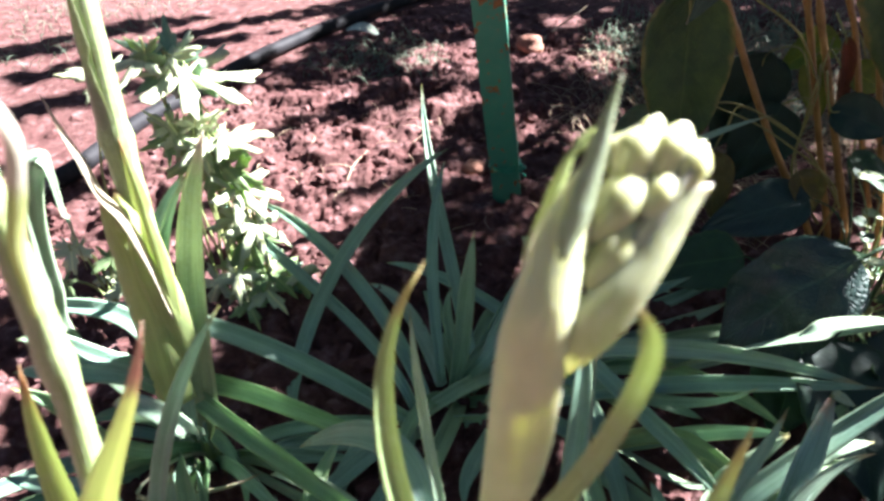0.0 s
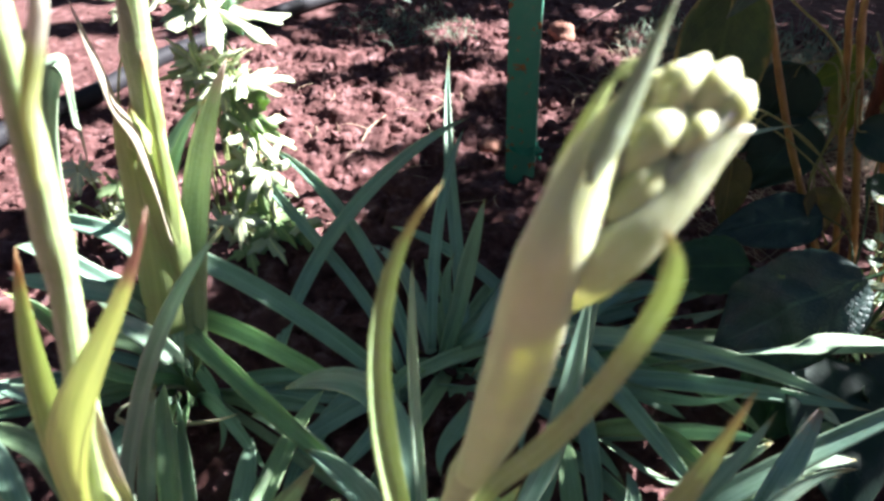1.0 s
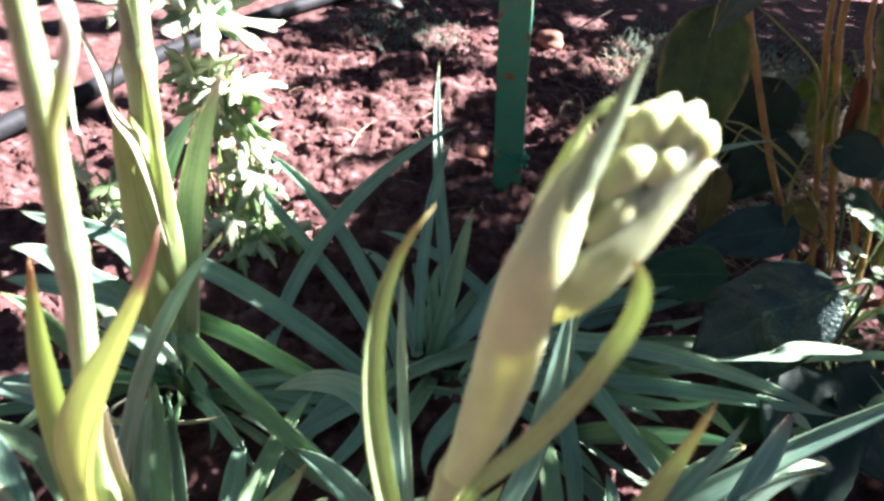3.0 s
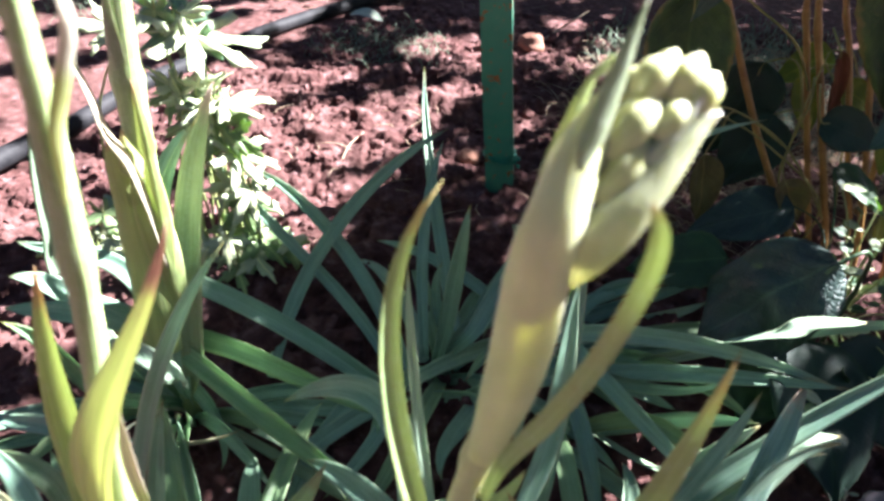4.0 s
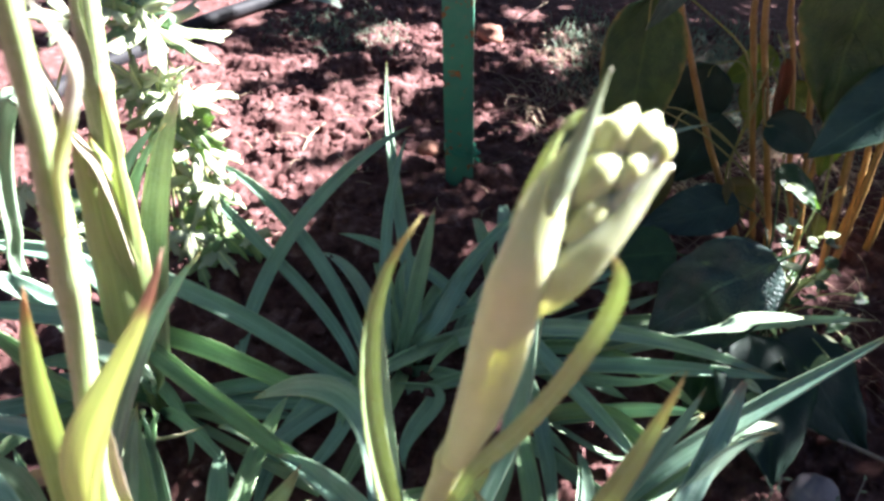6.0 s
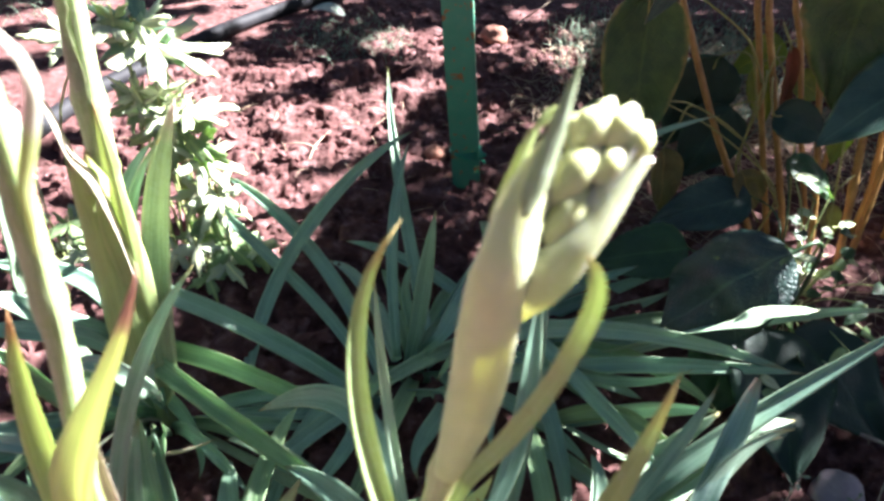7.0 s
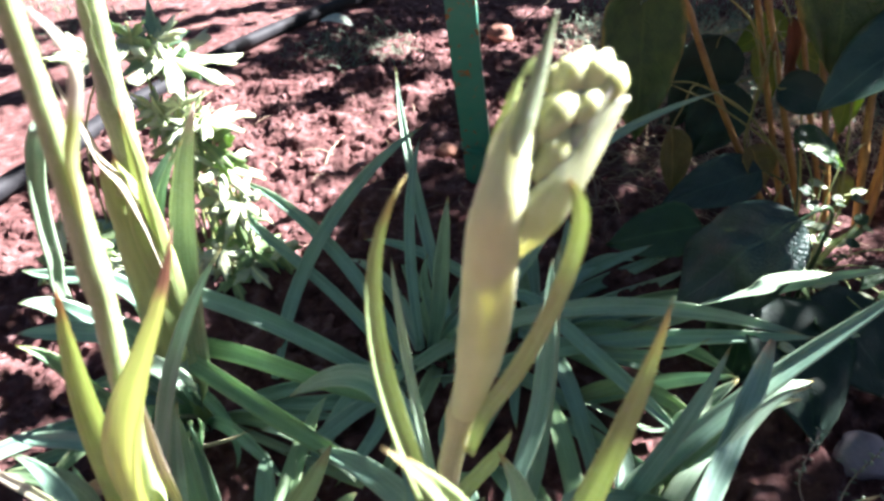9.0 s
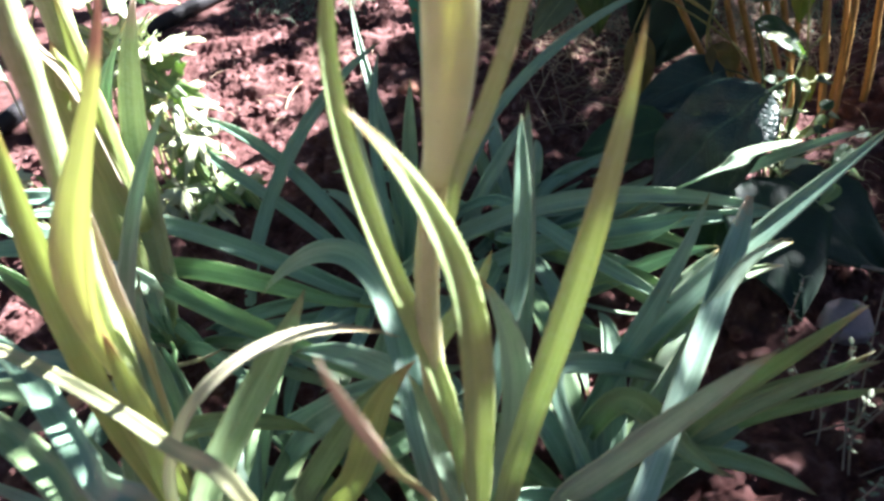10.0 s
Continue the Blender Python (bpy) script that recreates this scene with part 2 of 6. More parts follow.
gloss = strap_material("shiny_leaf", (0.290, 0.435, 0.350), (0.195, 0.330, 0.260), (0.50, 0.33, 0.20), 0.985, 0.26, 0.22, 0.3, glow=(0.34, 0.50, 0.33))
yellow = strap_material("yellow_green_leaf", (0.400, 0.490, 0.200), (0.320, 0.410, 0.150), (0.44, 0.27, 0.14), 0.95, 0.42, 0.42, 0.3, (0.78, 0.86, 0.40))
olive = strap_material("olive_yellow_leaf", (0.335, 0.440, 0.200), (0.245, 0.350, 0.140), (0.42, 0.34, 0.15), 0.96, 0.42, 0.32, 0.45, (0.62, 0.70, 0.33))
red = strap_material("red_tipped_leaf", (0.540, 0.600, 0.300), (0.460, 0.530, 0.240), (0.47, 0.31, 0.24), 0.90, 0.5, 0.45, 0.25, (0.88, 0.92, 0.46))
# pale cream leaf, its colour whitened further to stand for sunlight on it
cream = strap_material("lit_cream_leaf", (0.58, 0.56, 0.43), (0.46, 0.47, 0.33), (0.45, 0.36, 0.20), 0.9, 0.4, 0.35, 0.4)
cream_edged = strap_material("cream_edged_leaf", (0.46, 0.50, 0.30), (0.36, 0.42, 0.22), (0.58, 0.53, 0.42), 0.75, 0.4, 0.35, 0.35)
rusty = strap_material("rusty_leaf", (0.40, 0.38, 0.22), (0.30, 0.29, 0.15), (0.48, 0.41, 0.31), 0.5, 0.5, 0.25)
dry = strap_material("dry_leaf", (0.32, 0.22, 0.12), (0.22, 0.13, 0.07), (0.36, 0.28, 0.18), 0.7, 0.7, 0.25, 0.2)
bleached = strap_material("bleached_bract", (0.60, 0.56, 0.44), (0.50, 0.47, 0.34), (0.56, 0.44, 0.38), 0.93, 0.4, 0.30, 0.4, (0.70, 0.62, 0.46))
bleached_above = strap_material("half_bleached_bract", (0.42, 0.48, 0.20), (0.34, 0.41, 0.15), (0.60, 0.56, 0.45), 0.42, 0.4, 0.34, 0.3, (0.78, 0.82, 0.38))
stalk_green = strap_material("stalk_skin", (0.406, 0.391, 0.228), (0.305, 0.315, 0.198), (0.30, 0.34, 0.16), 1.5, 0.5, 0.25, 0.45)
bract_green = strap_material("bract_skin", (0.235, 0.285, 0.185), (0.185, 0.235, 0.14), (0.34, 0.33, 0.22), 0.985, 0.45, 0.22, 0.35, (0.62, 0.74, 0.24))
sheath_skin = flesh_material("sheath_skin", (0.440, 0.430, 0.250), (0.360, 0.360, 0.200), depth=0.0065)
husk_skin = flesh_material("pale_husk_skin", (0.590, 0.610, 0.335), (0.500, 0.530, 0.270), depth=0.0035)
bract_skin = flesh_material("pale_bract_skin", (0.400, 0.415, 0.255), (0.320, 0.345, 0.200), depth=0.0050, tip=(0.62, 0.52, 0.46), tip_from=0.96)
plump_bud = flesh_material("plump_bud_skin", (0.465, 0.475, 0.250), (0.385, 0.400, 0.195), depth=0.0045, tip=(0.52, 0.50, 0.40), tip_from=0.97)
stalk_pale = flesh_material("pale_stalk_flesh", (0.33, 0.40, 0.19), (0.25, 0.32, 0.135), depth=0.0020)
bush_leaf = broad_material("bush_leaf", (0.052, 0.094, 0.022), (0.018, 0.048, 0.015), 0.5, 0.16, (0.24, 0.17, 0.05), 0.22, 0.4, 0.55)
bush_leaf_blue = broad_material("bush_leaf_cool", (0.040, 0.088, 0.068), (0.020, 0.052, 0.040), 0.45, 0.12, (0.1, 0.12, 0.05))
pale_bush_leaf = broad_material("pale_bush_leaf", (0.10, 0.14, 0.085), (0.07, 0.105, 0.06), 0.55, 0.15, (0.16, 0.15, 0.07), 0.5)
# near-black copy of the leaf green, with the shade under the bush in its colour
shade_leaf = broad_material("shaded_leaf_green", (0.016, 0.040, 0.026), (0.011, 0.029, 0.019), 0.6, 0.08, (0.03, 0.06, 0.03), 0.3)
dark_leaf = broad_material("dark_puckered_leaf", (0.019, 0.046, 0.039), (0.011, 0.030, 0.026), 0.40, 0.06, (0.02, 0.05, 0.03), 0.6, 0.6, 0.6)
low_leaf = broad_material("low_broad_leaf", (0.030, 0.072, 0.028), (0.020, 0.050, 0.021), 0.42, 0.16, (0.07, 0.12, 0.04))
yellow_leaf = broad_material("yellowing_leaf", (0.20, 0.24, 0.03), (0.13, 0.17, 0.025), 0.5, 0.4, (0.30, 0.22, 0.05))
brown_leaf = broad_material("withered_leaf", (0.20, 0.17, 0.06), (0.13, 0.10, 0.04), 0.6, 0.25, (0.22, 0.13, 0.05))
russet_leaf = broad_material("russet_leaf", (0.20, 0.06, 0.03), (0.13, 0.04, 0.025), 0.6, 0.25, (0.2, 0.07, 0.03))
# one herb green in copies: whitened for sunlit leaves, blue-green for shaded ones
herb_leaf_lit = broad_material("herb_leaf_lit", (0.54, 0.60, 0.42), (0.46, 0.53, 0.34), 0.36, 0.28, (0.16, 0.24, 0.07), 0.4)
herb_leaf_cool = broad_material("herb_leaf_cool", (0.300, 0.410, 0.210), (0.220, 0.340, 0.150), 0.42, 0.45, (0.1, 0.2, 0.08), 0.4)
herb_leaf_shade = broad_material("herb_leaf_shaded", (0.200, 0.330, 0.235), (0.150, 0.270, 0.190), 0.42, 0.25, (0.1, 0.2, 0.08), 0.4)
cut_leaf = broad_material("fallen_leaf", (0.52, 0.58, 0.50), (0.42, 0.48, 0.40), 0.5, 0.25, (0.3, 0.34, 0.24), 0.5)
herb_stem = plain_material("herb_stem", (0.24, 0.30, 0.10), (0.32, 0.36, 0.15), 60, 0.5, share=0.12)
bush_stem = plain_material("brown_bush_stem", (0.20, 0.105, 0.028), (0.34, 0.205, 0.055), 45, 0.5, 0.5)
petiole_skin = plain_material("yellow_petiole", (0.203, 0.203, 0.056), (0.270, 0.247, 0.083), 60, 0.5, share=0.12)
soil = soil_material("red_earth")
clod_soil = soil_material("red_earth_clods", 1.1)
pipe_black = plain_material("black_polythene", (0.010, 0.010, 0.012), (0.022, 0.021, 0.023), 30, 0.66, 0.25, 0.0006, specular=0.14)
steel = painted_steel()
wire_green = plain_material("green_tying_wire", (0.012, 0.16, 0.10), (0.03, 0.24, 0.16), 90, 0.4)
straw = plain_material("dry_straw", (0.34, 0.24, 0.155), (0.48, 0.37, 0.26), 40, 0.7, share=0.15)
grey_twig = plain_material("grey_twig", (0.20, 0.15, 0.12), (0.31, 0.25, 0.21), 60, 0.8)
weed_green = plain_material("grey_green_weed", (0.143, 0.204, 0.133), (0.214, 0.275, 0.194), 60, 0.6, share=0.2)
thyme_green = plain_material("thyme_leaf", (0.12, 0.15, 0.10), (0.20, 0.23, 0.155), 120, 0.6, share=0.15)
stone_red = plain_material("red_stone", (0.20, 0.085, 0.055), (0.28, 0.13, 0.085), 35, 0.85, 0.6, 0.003)
stone_grey = plain_material("mauve_stone", (0.17, 0.135, 0.16), (0.24, 0.20, 0.225), 30, 0.6, 0.4, 0.002)
tree_leaf = plain_material("tree_leaf", (0.040, 0.072, 0.020), (0.064, 0.104, 0.028), 20, 0.5, share=0.25)
bark = plain_material("bark", (0.10, 0.07, 0.05), (0.17, 0.13, 0.10), 14, 0.9, 0.8, 0.01)

# ---- building helpers ----
def part(name, bm, material, parent, label=""):
    """One mesh object from a bmesh in world places, under parent."""
    mesh = bpy.data.meshes.new(name)
    origin = parent.matrix_world.translation.copy() if parent else Vector()
    if parent and parent.parent:
        origin = parent.parent.matrix_basis.translation + parent.matrix_basis.translation
    elif parent:
        origin = parent.matrix_basis.translation.copy()
    bm.transform(Matrix.Translation(-origin))
    for f in bm.faces:
        f.smooth = True
    bm.to_mesh(mesh)
    bm.free()
    mesh.materials.append(material)
    ob = new(name, mesh)
    ob.parent = parent
    return tagged(ob, label)


def thing(name, base, label, category, group=""):
    ob = new(name)
    ob.empty_display_size = 0.03
    ob.location = base
    return tagged(ob, label, category, group)


def solo(name, bm, material, base, label, category, group="", kind=""):
    """A top-level thing that is one mesh."""
    base = Vector(base)
    mesh = bpy.data.meshes.new(name)
    bm.transform(Matrix.Translation(-base))
    for f in bm.faces:
        f.smooth = True
    bm.to_mesh(mesh)
    bm.free()
    mesh.materials.append(material)
    ob = new(name, mesh)
    ob.location = base
    return tagged(ob, label, category, group, kind)


def bezier(a, b, c, d, count):
    a, b, c, d = Vector(a), Vector(b), Vector(c), Vector(d)
    made = []
    for i in range(count):
        t = i / (count - 1)
        made.append(a * (1 - t) ** 3 + b * (3 * t * (1 - t) ** 2) + c * (3 * t * t * (1 - t)) + d * t ** 3)
    return made


def spline(points, count):
    """A smooth line through a few points."""
    p = [Vector(q) for q in points]
    p = [p[0] * 2 - p[1]] + p + [p[-1] * 2 - p[-2]]
    made = []
    for i in range(count):
        f = i / (count - 1) * (len(p) - 3)
        k = min(int(f), len(p) - 4)
        t = f - k
        a, b, c, d = p[k:k + 4]
        made.append(0.5 * (2 * b + (c - a) * t + (2 * a - 5 * b + 4 * c - d) * t * t + (3 * b - a - 3 * c + d) * t ** 3))
    return made


def tube(bm, line, radii, sides=8, wobble=0.0, flat=1.0):
    """A closed tube along a line, with a UV that runs round and along."""
    uv = bm.loops.layers.uv.verify()
    side = Vector((1, 0, 0))
    rings = []
    for i, p in enumerate(line):
        d = (line[min(i + 1, len(line) - 1)] - line[max(i - 1, 0)]).normalized()
        side = (side - d * side.dot(d)).normalized()
        other = d.cross(side)
        r = radii[i] if isinstance(radii, (list, tuple)) else radii
        ring = []
        for k in range(sides):
            a = 2 * math.pi * k / sides
            w = 1 + wobble * (noise.noise(p * 60 + Vector((k * 3.1, i * 0.7, 0))))
            ring.append(bm.verts.new(p + (side * math.cos(a) + other * (math.sin(a) * flat)) * r * w))
        rings.append(ring)
    n = len(rings)
    for i in range(n - 1):
        for k in range(sides):
            f = bm.faces.new((rings[i][k], rings[i][(k + 1) % sides], rings[i + 1][(k + 1) % sides], rings[i + 1][k]))
            for loop, (u, v) in zip(f.loops, ((k, i), (k + 1, i), (k + 1, i + 1), (k, i + 1))):
                loop[uv].uv = (u / sides, v / (n - 1))
    bm.faces.new(rings[0][::-1])
    bm.faces.new(rings[-1])


def blade(bm, line, width, profile, face, twist=0.0, keel=0.25, thick=0.0009, across=6, wave=0.0, seed=0.0, roll_in=0.0):
    """A leaf blade with a real thickness along a line. face: the way its upper side looks; keel: how deep its channel is."""
    uv = bm.loops.layers.uv.verify()
    n = len(line)
    top, under = [], []
    face = Vector(face)
    for i, p in enumerate(line):
        t = i / (n - 1)
        d = (line[min(i + 1, n - 1)] - line[max(i - 1, 0)]).normalized()
        out = (face - d * face.dot(d))
        out = out.normalized() if out.length > 1e-4 else d.orthogonal().normalized()
        out = Matrix.Rotation(radians(twist * (0.4 + 0.9 * t)), 3, d) @ out
        side = d.cross(out)
        w = width * profile(t) / 2
        a, b = [], []
        for k in range(across + 1):
            s = 2 * k / across - 1
            lift = keel * w * (abs(s) ** 1.15) + wave * w * noise.noise(Vector((t * 6 + seed, s * 1.2, seed * 3.7)))
            q = p + side * (w * s * (1 - roll_in * s * s)) + out * lift
            e = out * (thick * (1.05 - abs(s) ** 3) / 2 * (1.0 - 0.6 * t))
            a.append(bm.verts.new(q + e))
            b.append(bm.verts.new(q - e))
        top.append(a)
        under.append(b)
    for i in range(n - 1):
        for k in range(across):
            for grid, flip in ((top, False), (under, True)):
                c = [grid[i][k], grid[i][k + 1], grid[i + 1][k + 1], grid[i + 1][k]]
                u = [(k, i), (k + 1, i), (k + 1, i + 1), (k, i + 1)]
                if flip:
                    c, u = c[::-1], u[::-1]
                f = bm.faces.new(c)
                for loop, (x, y) in zip(f.loops, u):
                    loop[uv].uv = (x / across, y / (n - 1))
        for k, flip in ((0, True), (across, False)):
            c = [top[i][k], under[i][k], under[i + 1][k], top[i + 1][k]]
            f = bm.faces.new(c if flip is False else c[::-1])
            for loop in f.loops:
                loop[uv].uv = (k / across, i / (n - 1))
    for i in (0, n - 1):
        for k in range(across):
            c = [top[i][k], top[i][k + 1], under[i][k + 1], under[i][k]]
            f = bm.faces.new(c if i else c[::-1])
            for loop in f.loops:
                loop[uv].uv = (k / across, i / (n - 1))


def lump(bm, place, size, seed, rough=0.35, cuts=2, squash=0.75):
    """An uneven rounded lump: a clod or a stone."""
    made = bmesh.ops.create_icosphere(bm, subdivisions=cuts, radius=1.0)["verts"]
    turn = Euler((seed * 1.7, seed * 2.3, seed * 0.9)).to_matrix()
    for v in made:
        r = 1 + rough * (noise.noise(v.co * 1.1 + Vector((seed, seed * 0.37, 5))) + 0.5 * noise.noise(v.co * 2.7 + Vector((seed * 2, 1, seed))))
        q = turn @ (v.co * r)
        v.co = Vector(place) + Vector((q.x, q.y, q.z * squash)) * size


# ---- ground ----
rng = np.random.default_rng(7)


def smooth_noise(x, y, cell, seed):
    """Lattice noise between -1 and 1, with cells of that size in metres."""
    g = np.random.default_rng(seed).uniform(-1, 1, (257, 257))
    fx, fy = x / cell, y / cell
    ix, iy = np.floor(fx).astype(int), np.floor(fy).astype(int)
    tx, ty = fx - ix, fy - iy
    tx, ty = tx * tx * (3 - 2 * tx), ty * ty * (3 - 2 * ty)
    a, b = g[ix % 257, iy % 257], g[(ix + 1) % 257, iy % 257]
    c, d = g[ix % 257, (iy + 1) % 257], g[(ix + 1) % 257, (iy + 1) % 257]
    return (a * (1 - tx) + b * tx) * (1 - ty) + (c * (1 - tx) + d * tx) * ty


STEP = 0.0027
X0, X1, Y0, Y1 = -0.74, 0.78, 0.10, 1.56
near_x, near_y = np.arange(X0, X1, STEP), np.arange(Y0, Y1, STEP)
left_x, right_x = [-80, -30, -12, -5, -2.5, -1.6, *np.arange(-1.2, X0 - 0.006, 0.012)], [*np.arange(X1 + 0.006, 1.1, 0.012), 1.5, 2.5, 5, 12, 30, 80]
front_y, back_y = [-80, -30, -12, -5, -2.0, -0.8, -0.3, *np.arange(-0.1, Y0 - 0.004, 0.008)], [*np.arange(Y1 + 0.006, 2.1, 0.012), 2.5, 3.5, 6, 12, 30, 80]
xs, ys = np.concatenate([left_x, near_x, right_x]), np.concatenate([front_y, near_y, back_y])
gx, gy = np.meshgrid(xs, ys, indexing="ij")
# dug earth is cloddy in the bed; the trodden path beyond the pipe and to its left is smooth
path_line = np.clip((gy - 0.62) * 0.42 - 0.58, -3, 0.2)
dug = np.clip((gx - path_line + 0.06) / 0.12, 0, 1) * np.clip((1.42 - gy + 0.25 * gx) / 0.2, 0.22, 1)
height = 0.010 * smooth_noise(gx, gy, 0.17, 1) + dug * 0.008 * smooth_noise(gx, gy, 0.06, 2)
i0, j0 = len(left_x), len(front_y)
wx = gx + dug * (0.005 * smooth_noise(gx, gy, 0.013, 11) + 0.0028 * smooth_noise(gx, gy, 0.007, 12))
wy = gy + dug * (0.005 * smooth_noise(gx, gy, 0.013, 13) + 0.0028 * smooth_noise(gx, gy, 0.007, 14))
for n in range(24000):
    cx, cy = rng.uniform(X0, X1), rng.uniform(Y0, Y1)
    i, j = min(i0 + int((cx - X0) / STEP), len(xs) - 1), min(j0 + int((cy - Y0) / STEP), len(ys) - 1)
    here = dug[i, j]
    if rng.random() > 0.10 + 0.90 * here:
        continue
    kind = rng.random()
    r = rng.uniform(0.003, 0.0068) if kind < 0.72 else rng.uniform(0.0068, 0.014) if kind < 0.95 else rng.uniform(0.014, 0.030)
    r *= 0.5 + 0.5 * here
    k = int(r * 1.6 / STEP) + 2
    a, b, c, d = max(i - k, 0), min(i + k + 1, len(xs)), max(j - k, 0), min(j + k + 1, len(ys))
    px, py = wx[a:b, c:d] - cx, wy[a:b, c:d] - cy
    q = (px * px + py * py * rng.uniform(0.6, 1.6)) / (r * r)
    tilt = (px * rng.uniform(-0.6, 0.6) + py * rng.uniform(-0.6, 0.6))
    dome = np.clip(1 - q * q, 0, 1) ** 0.4 * r * rng.uniform(0.34, 0.66) + tilt * 0.6
    ground_here = 0.010 * smooth_noise(np.array([cx]), np.array([cy]), 0.17, 1)[0] + here * 0.008 * smooth_noise(np.array([cx]), np.array([cy]), 0.06, 2)[0]
    height[a:b, c:d] = np.where(q < 1, np.maximum(height[a:b, c:d], ground_here + dome), height[a:b, c:d])
crumb = np.abs(smooth_noise(gx, gy, 0.010, 4)) * 0.0038 + np.abs(smooth_noise(gx, gy, 0.0062, 5)) * 0.0021
height += (0.15 + 0.85 * dug) * (crumb - 0.002)
height[(gx < -1.2) | (gx > 1.1) | (gy < -0.1) | (gy > 2.1)] *= 0.3


def level(x, y):
    """The ground's height at a place."""
    return float(height[np.abs(xs - x).argmin(), np.abs(ys - y).argmin()])


verts = np.stack([gx.ravel(), gy.ravel(), height.ravel()], 1)
w = len(ys)
idx = np.arange(len(xs) * w).reshape(len(xs), w)
quads = np.stack([idx[:-1, :-1].ravel(), idx[1:, :-1].ravel(), idx[1:, 1:].ravel(), idx[:-1, 1:].ravel()], 1)
mesh = bpy.data.meshes.new("ground")
mesh.vertices.add(len(verts))
mesh.vertices.foreach_set("co", verts.ravel())
mesh.loops.add(quads.size)
mesh.loops.foreach_set("vertex_index", quads.ravel())
mesh.polygons.add(len(quads))
mesh.polygons.foreach_set("loop_start", np.arange(0, quads.size, 4))
mesh.polygons.foreach_set("use_smooth", np.ones(len(quads), dtype=bool))
mesh.update(calc_edges=True)
mesh.materials.append(soil)
tagged(new("ground", mesh), "reddish-brown dug garden earth with crumbs and clods", "ground", kind="structure")

# loose clods and crumbs on the dug bed, stamped from a dozen uneven shapes
shapes = []
for n in range(12):
    bm = bmesh.new()
    lump(bm, (0, 0, 0), 1.0, n * 3.7 + 1, 0.75, 2, 0.8)
    bm.verts.ensure_lookup_table()
    shapes.append((np.array([v.co for v in bm.verts]), np.array([[v.index for v in f.verts] for f in bm.faces])))
    bm.free()
all_v, all_f, count = [], [], 0
for n in range(5000):
    x, y = rng.uniform(-0.64, 0.72), rng.uniform(0.10, 1.5)
    if x < np.clip((y - 0.62) * 0.42 - 0.55, -3, 0.2) and rng.random() < 0.85:
        continue
    s = rng.uniform(0.0016, 0.0045) if rng.random() < 0.86 else rng.uniform(0.005, 0.012)
    v, f = shapes[n % 12]
    turn = np.array(Euler(tuple(rng.uniform(0, 6.3, 3))).to_matrix())
    all_v.append((v @ turn.T) * s + np.array([x, y, level(x, y) + s * 0.15]))
    all_f.append(f + count)
    count += len(v)
mesh = bpy.data.meshes.new("clods")
mesh.from_pydata(np.concatenate(all_v).tolist(), [], np.concatenate(all_f).tolist())
mesh.materials.append(clod_soil)
tagged(new("clods", mesh), "loose crumbs and clods of red earth on the bed", "soil", kind="stuff")

# ---- irrigation pipe ----
bm = bmesh.new()
line = spline([(-0.60, 0.05, 0.0130), (-0.585, 0.45, 0.0130), (-0.557, 0.665, 0.0130), (-0.53, 0.743, 0.0130), (-0.51, 0.893, 0.0130), (-0.468, 1.02, 0.0130), (-0.418, 1.172, 0.0130), (-0.331, 1.352, 0.0130), (-0.194, 1.556, 0.0130), (0.06, 1.85, 0.0130), (0.5, 2.25, 0.0130)], 120)
tube(bm, line, 0.0135, 20, 0.03)
solo("irrigation_pipe", bm, pipe_black, (-0.47, 1.0, 0), "thick black plastic irrigation pipe lying on the bare earth", "pipe")

# ---- green stake ----
def stake_profile(width, depth, thick):
    return [(-width / 2, 0), (width / 2, 0), (width / 2, depth), (width / 2 - thick, depth), (width / 2 - thick, thick), (-width / 2, thick)]


stake = thing("garden_stake", (0.083, 0.706, 0), "green-painted steel angle stake with rust spots driven into earth", "stake")
bm = bmesh.new()
shape = stake_profile(0.0365, 0.030, 0.0035)
rings = []
for h in np.linspace(-0.05, 0.95, 26):
    bend = 0.0006 * noise.noise(Vector((h * 9, 0.3, 0)))
    rings.append([bm.verts.new((0.083 - 0.117 * h + x + bend + 0.0003 * noise.noise(Vector((h * 40, x * 90, 2))), 0.706 + y - 0.02 * h, h)) for x, y in shape])
for a, b in zip(rings, rings[1:]):
    for k in range(6):
        bm.faces.new((a[k], a[(k + 1) % 6], b[(k + 1) % 6], b[k]))
bm.faces.new(rings[-1])
bm.faces.new(rings[0][::-1])
bmesh.ops.bevel(bm, geom=[e for e in bm.edges if abs((e.verts[0].co - e.verts[1].co).normalized().z) > 0.9], offset=0.0007, segments=1, affect="EDGES")
body = part("post", bm, steel, stake)
for f in body.data.polygons:
    f.use_smooth = False
bm = bmesh.new()
for turn in range(3):
    loop_line = [Vector((0.083 - 0.0066 + 0.0205 * math.cos(a) * (1.0 if math.cos(a) > 0 else 0.94), 0.706 + 0.013 + 0.019 * math.sin(a), 0.050 + turn * 0.0035 + 0.002 * math.sin(a * 2 + turn))) for a in np.linspace(0, 2 * math.pi, 22)]
    tube(bm, loop_line, 0.0011, 5)
for k in range(5):
    lump(bm, (0.0985 + 0.003 * math.cos(k * 2.1), 0.700 + 0.002 * math.sin(k * 1.3), 0.048 + 0.0035 * k), 0.0032, k * 3.3, 0.5, 1, 1.0)
part("wire_tie", bm, wire_green, stake, "twisted green wire tie")

# ---- tuberose clumps ----
FACE = Vector((0.0, -0.75, 0.66))


def strap_shape(t):
    """Width along a strap leaf: sheathing base, long parallel part, fine point."""
    return min(1.0, 0.72 + 1.1 * t) * (1 - max(0.0, (t - 0.42) / 0.58) ** 2.9) + 0.015


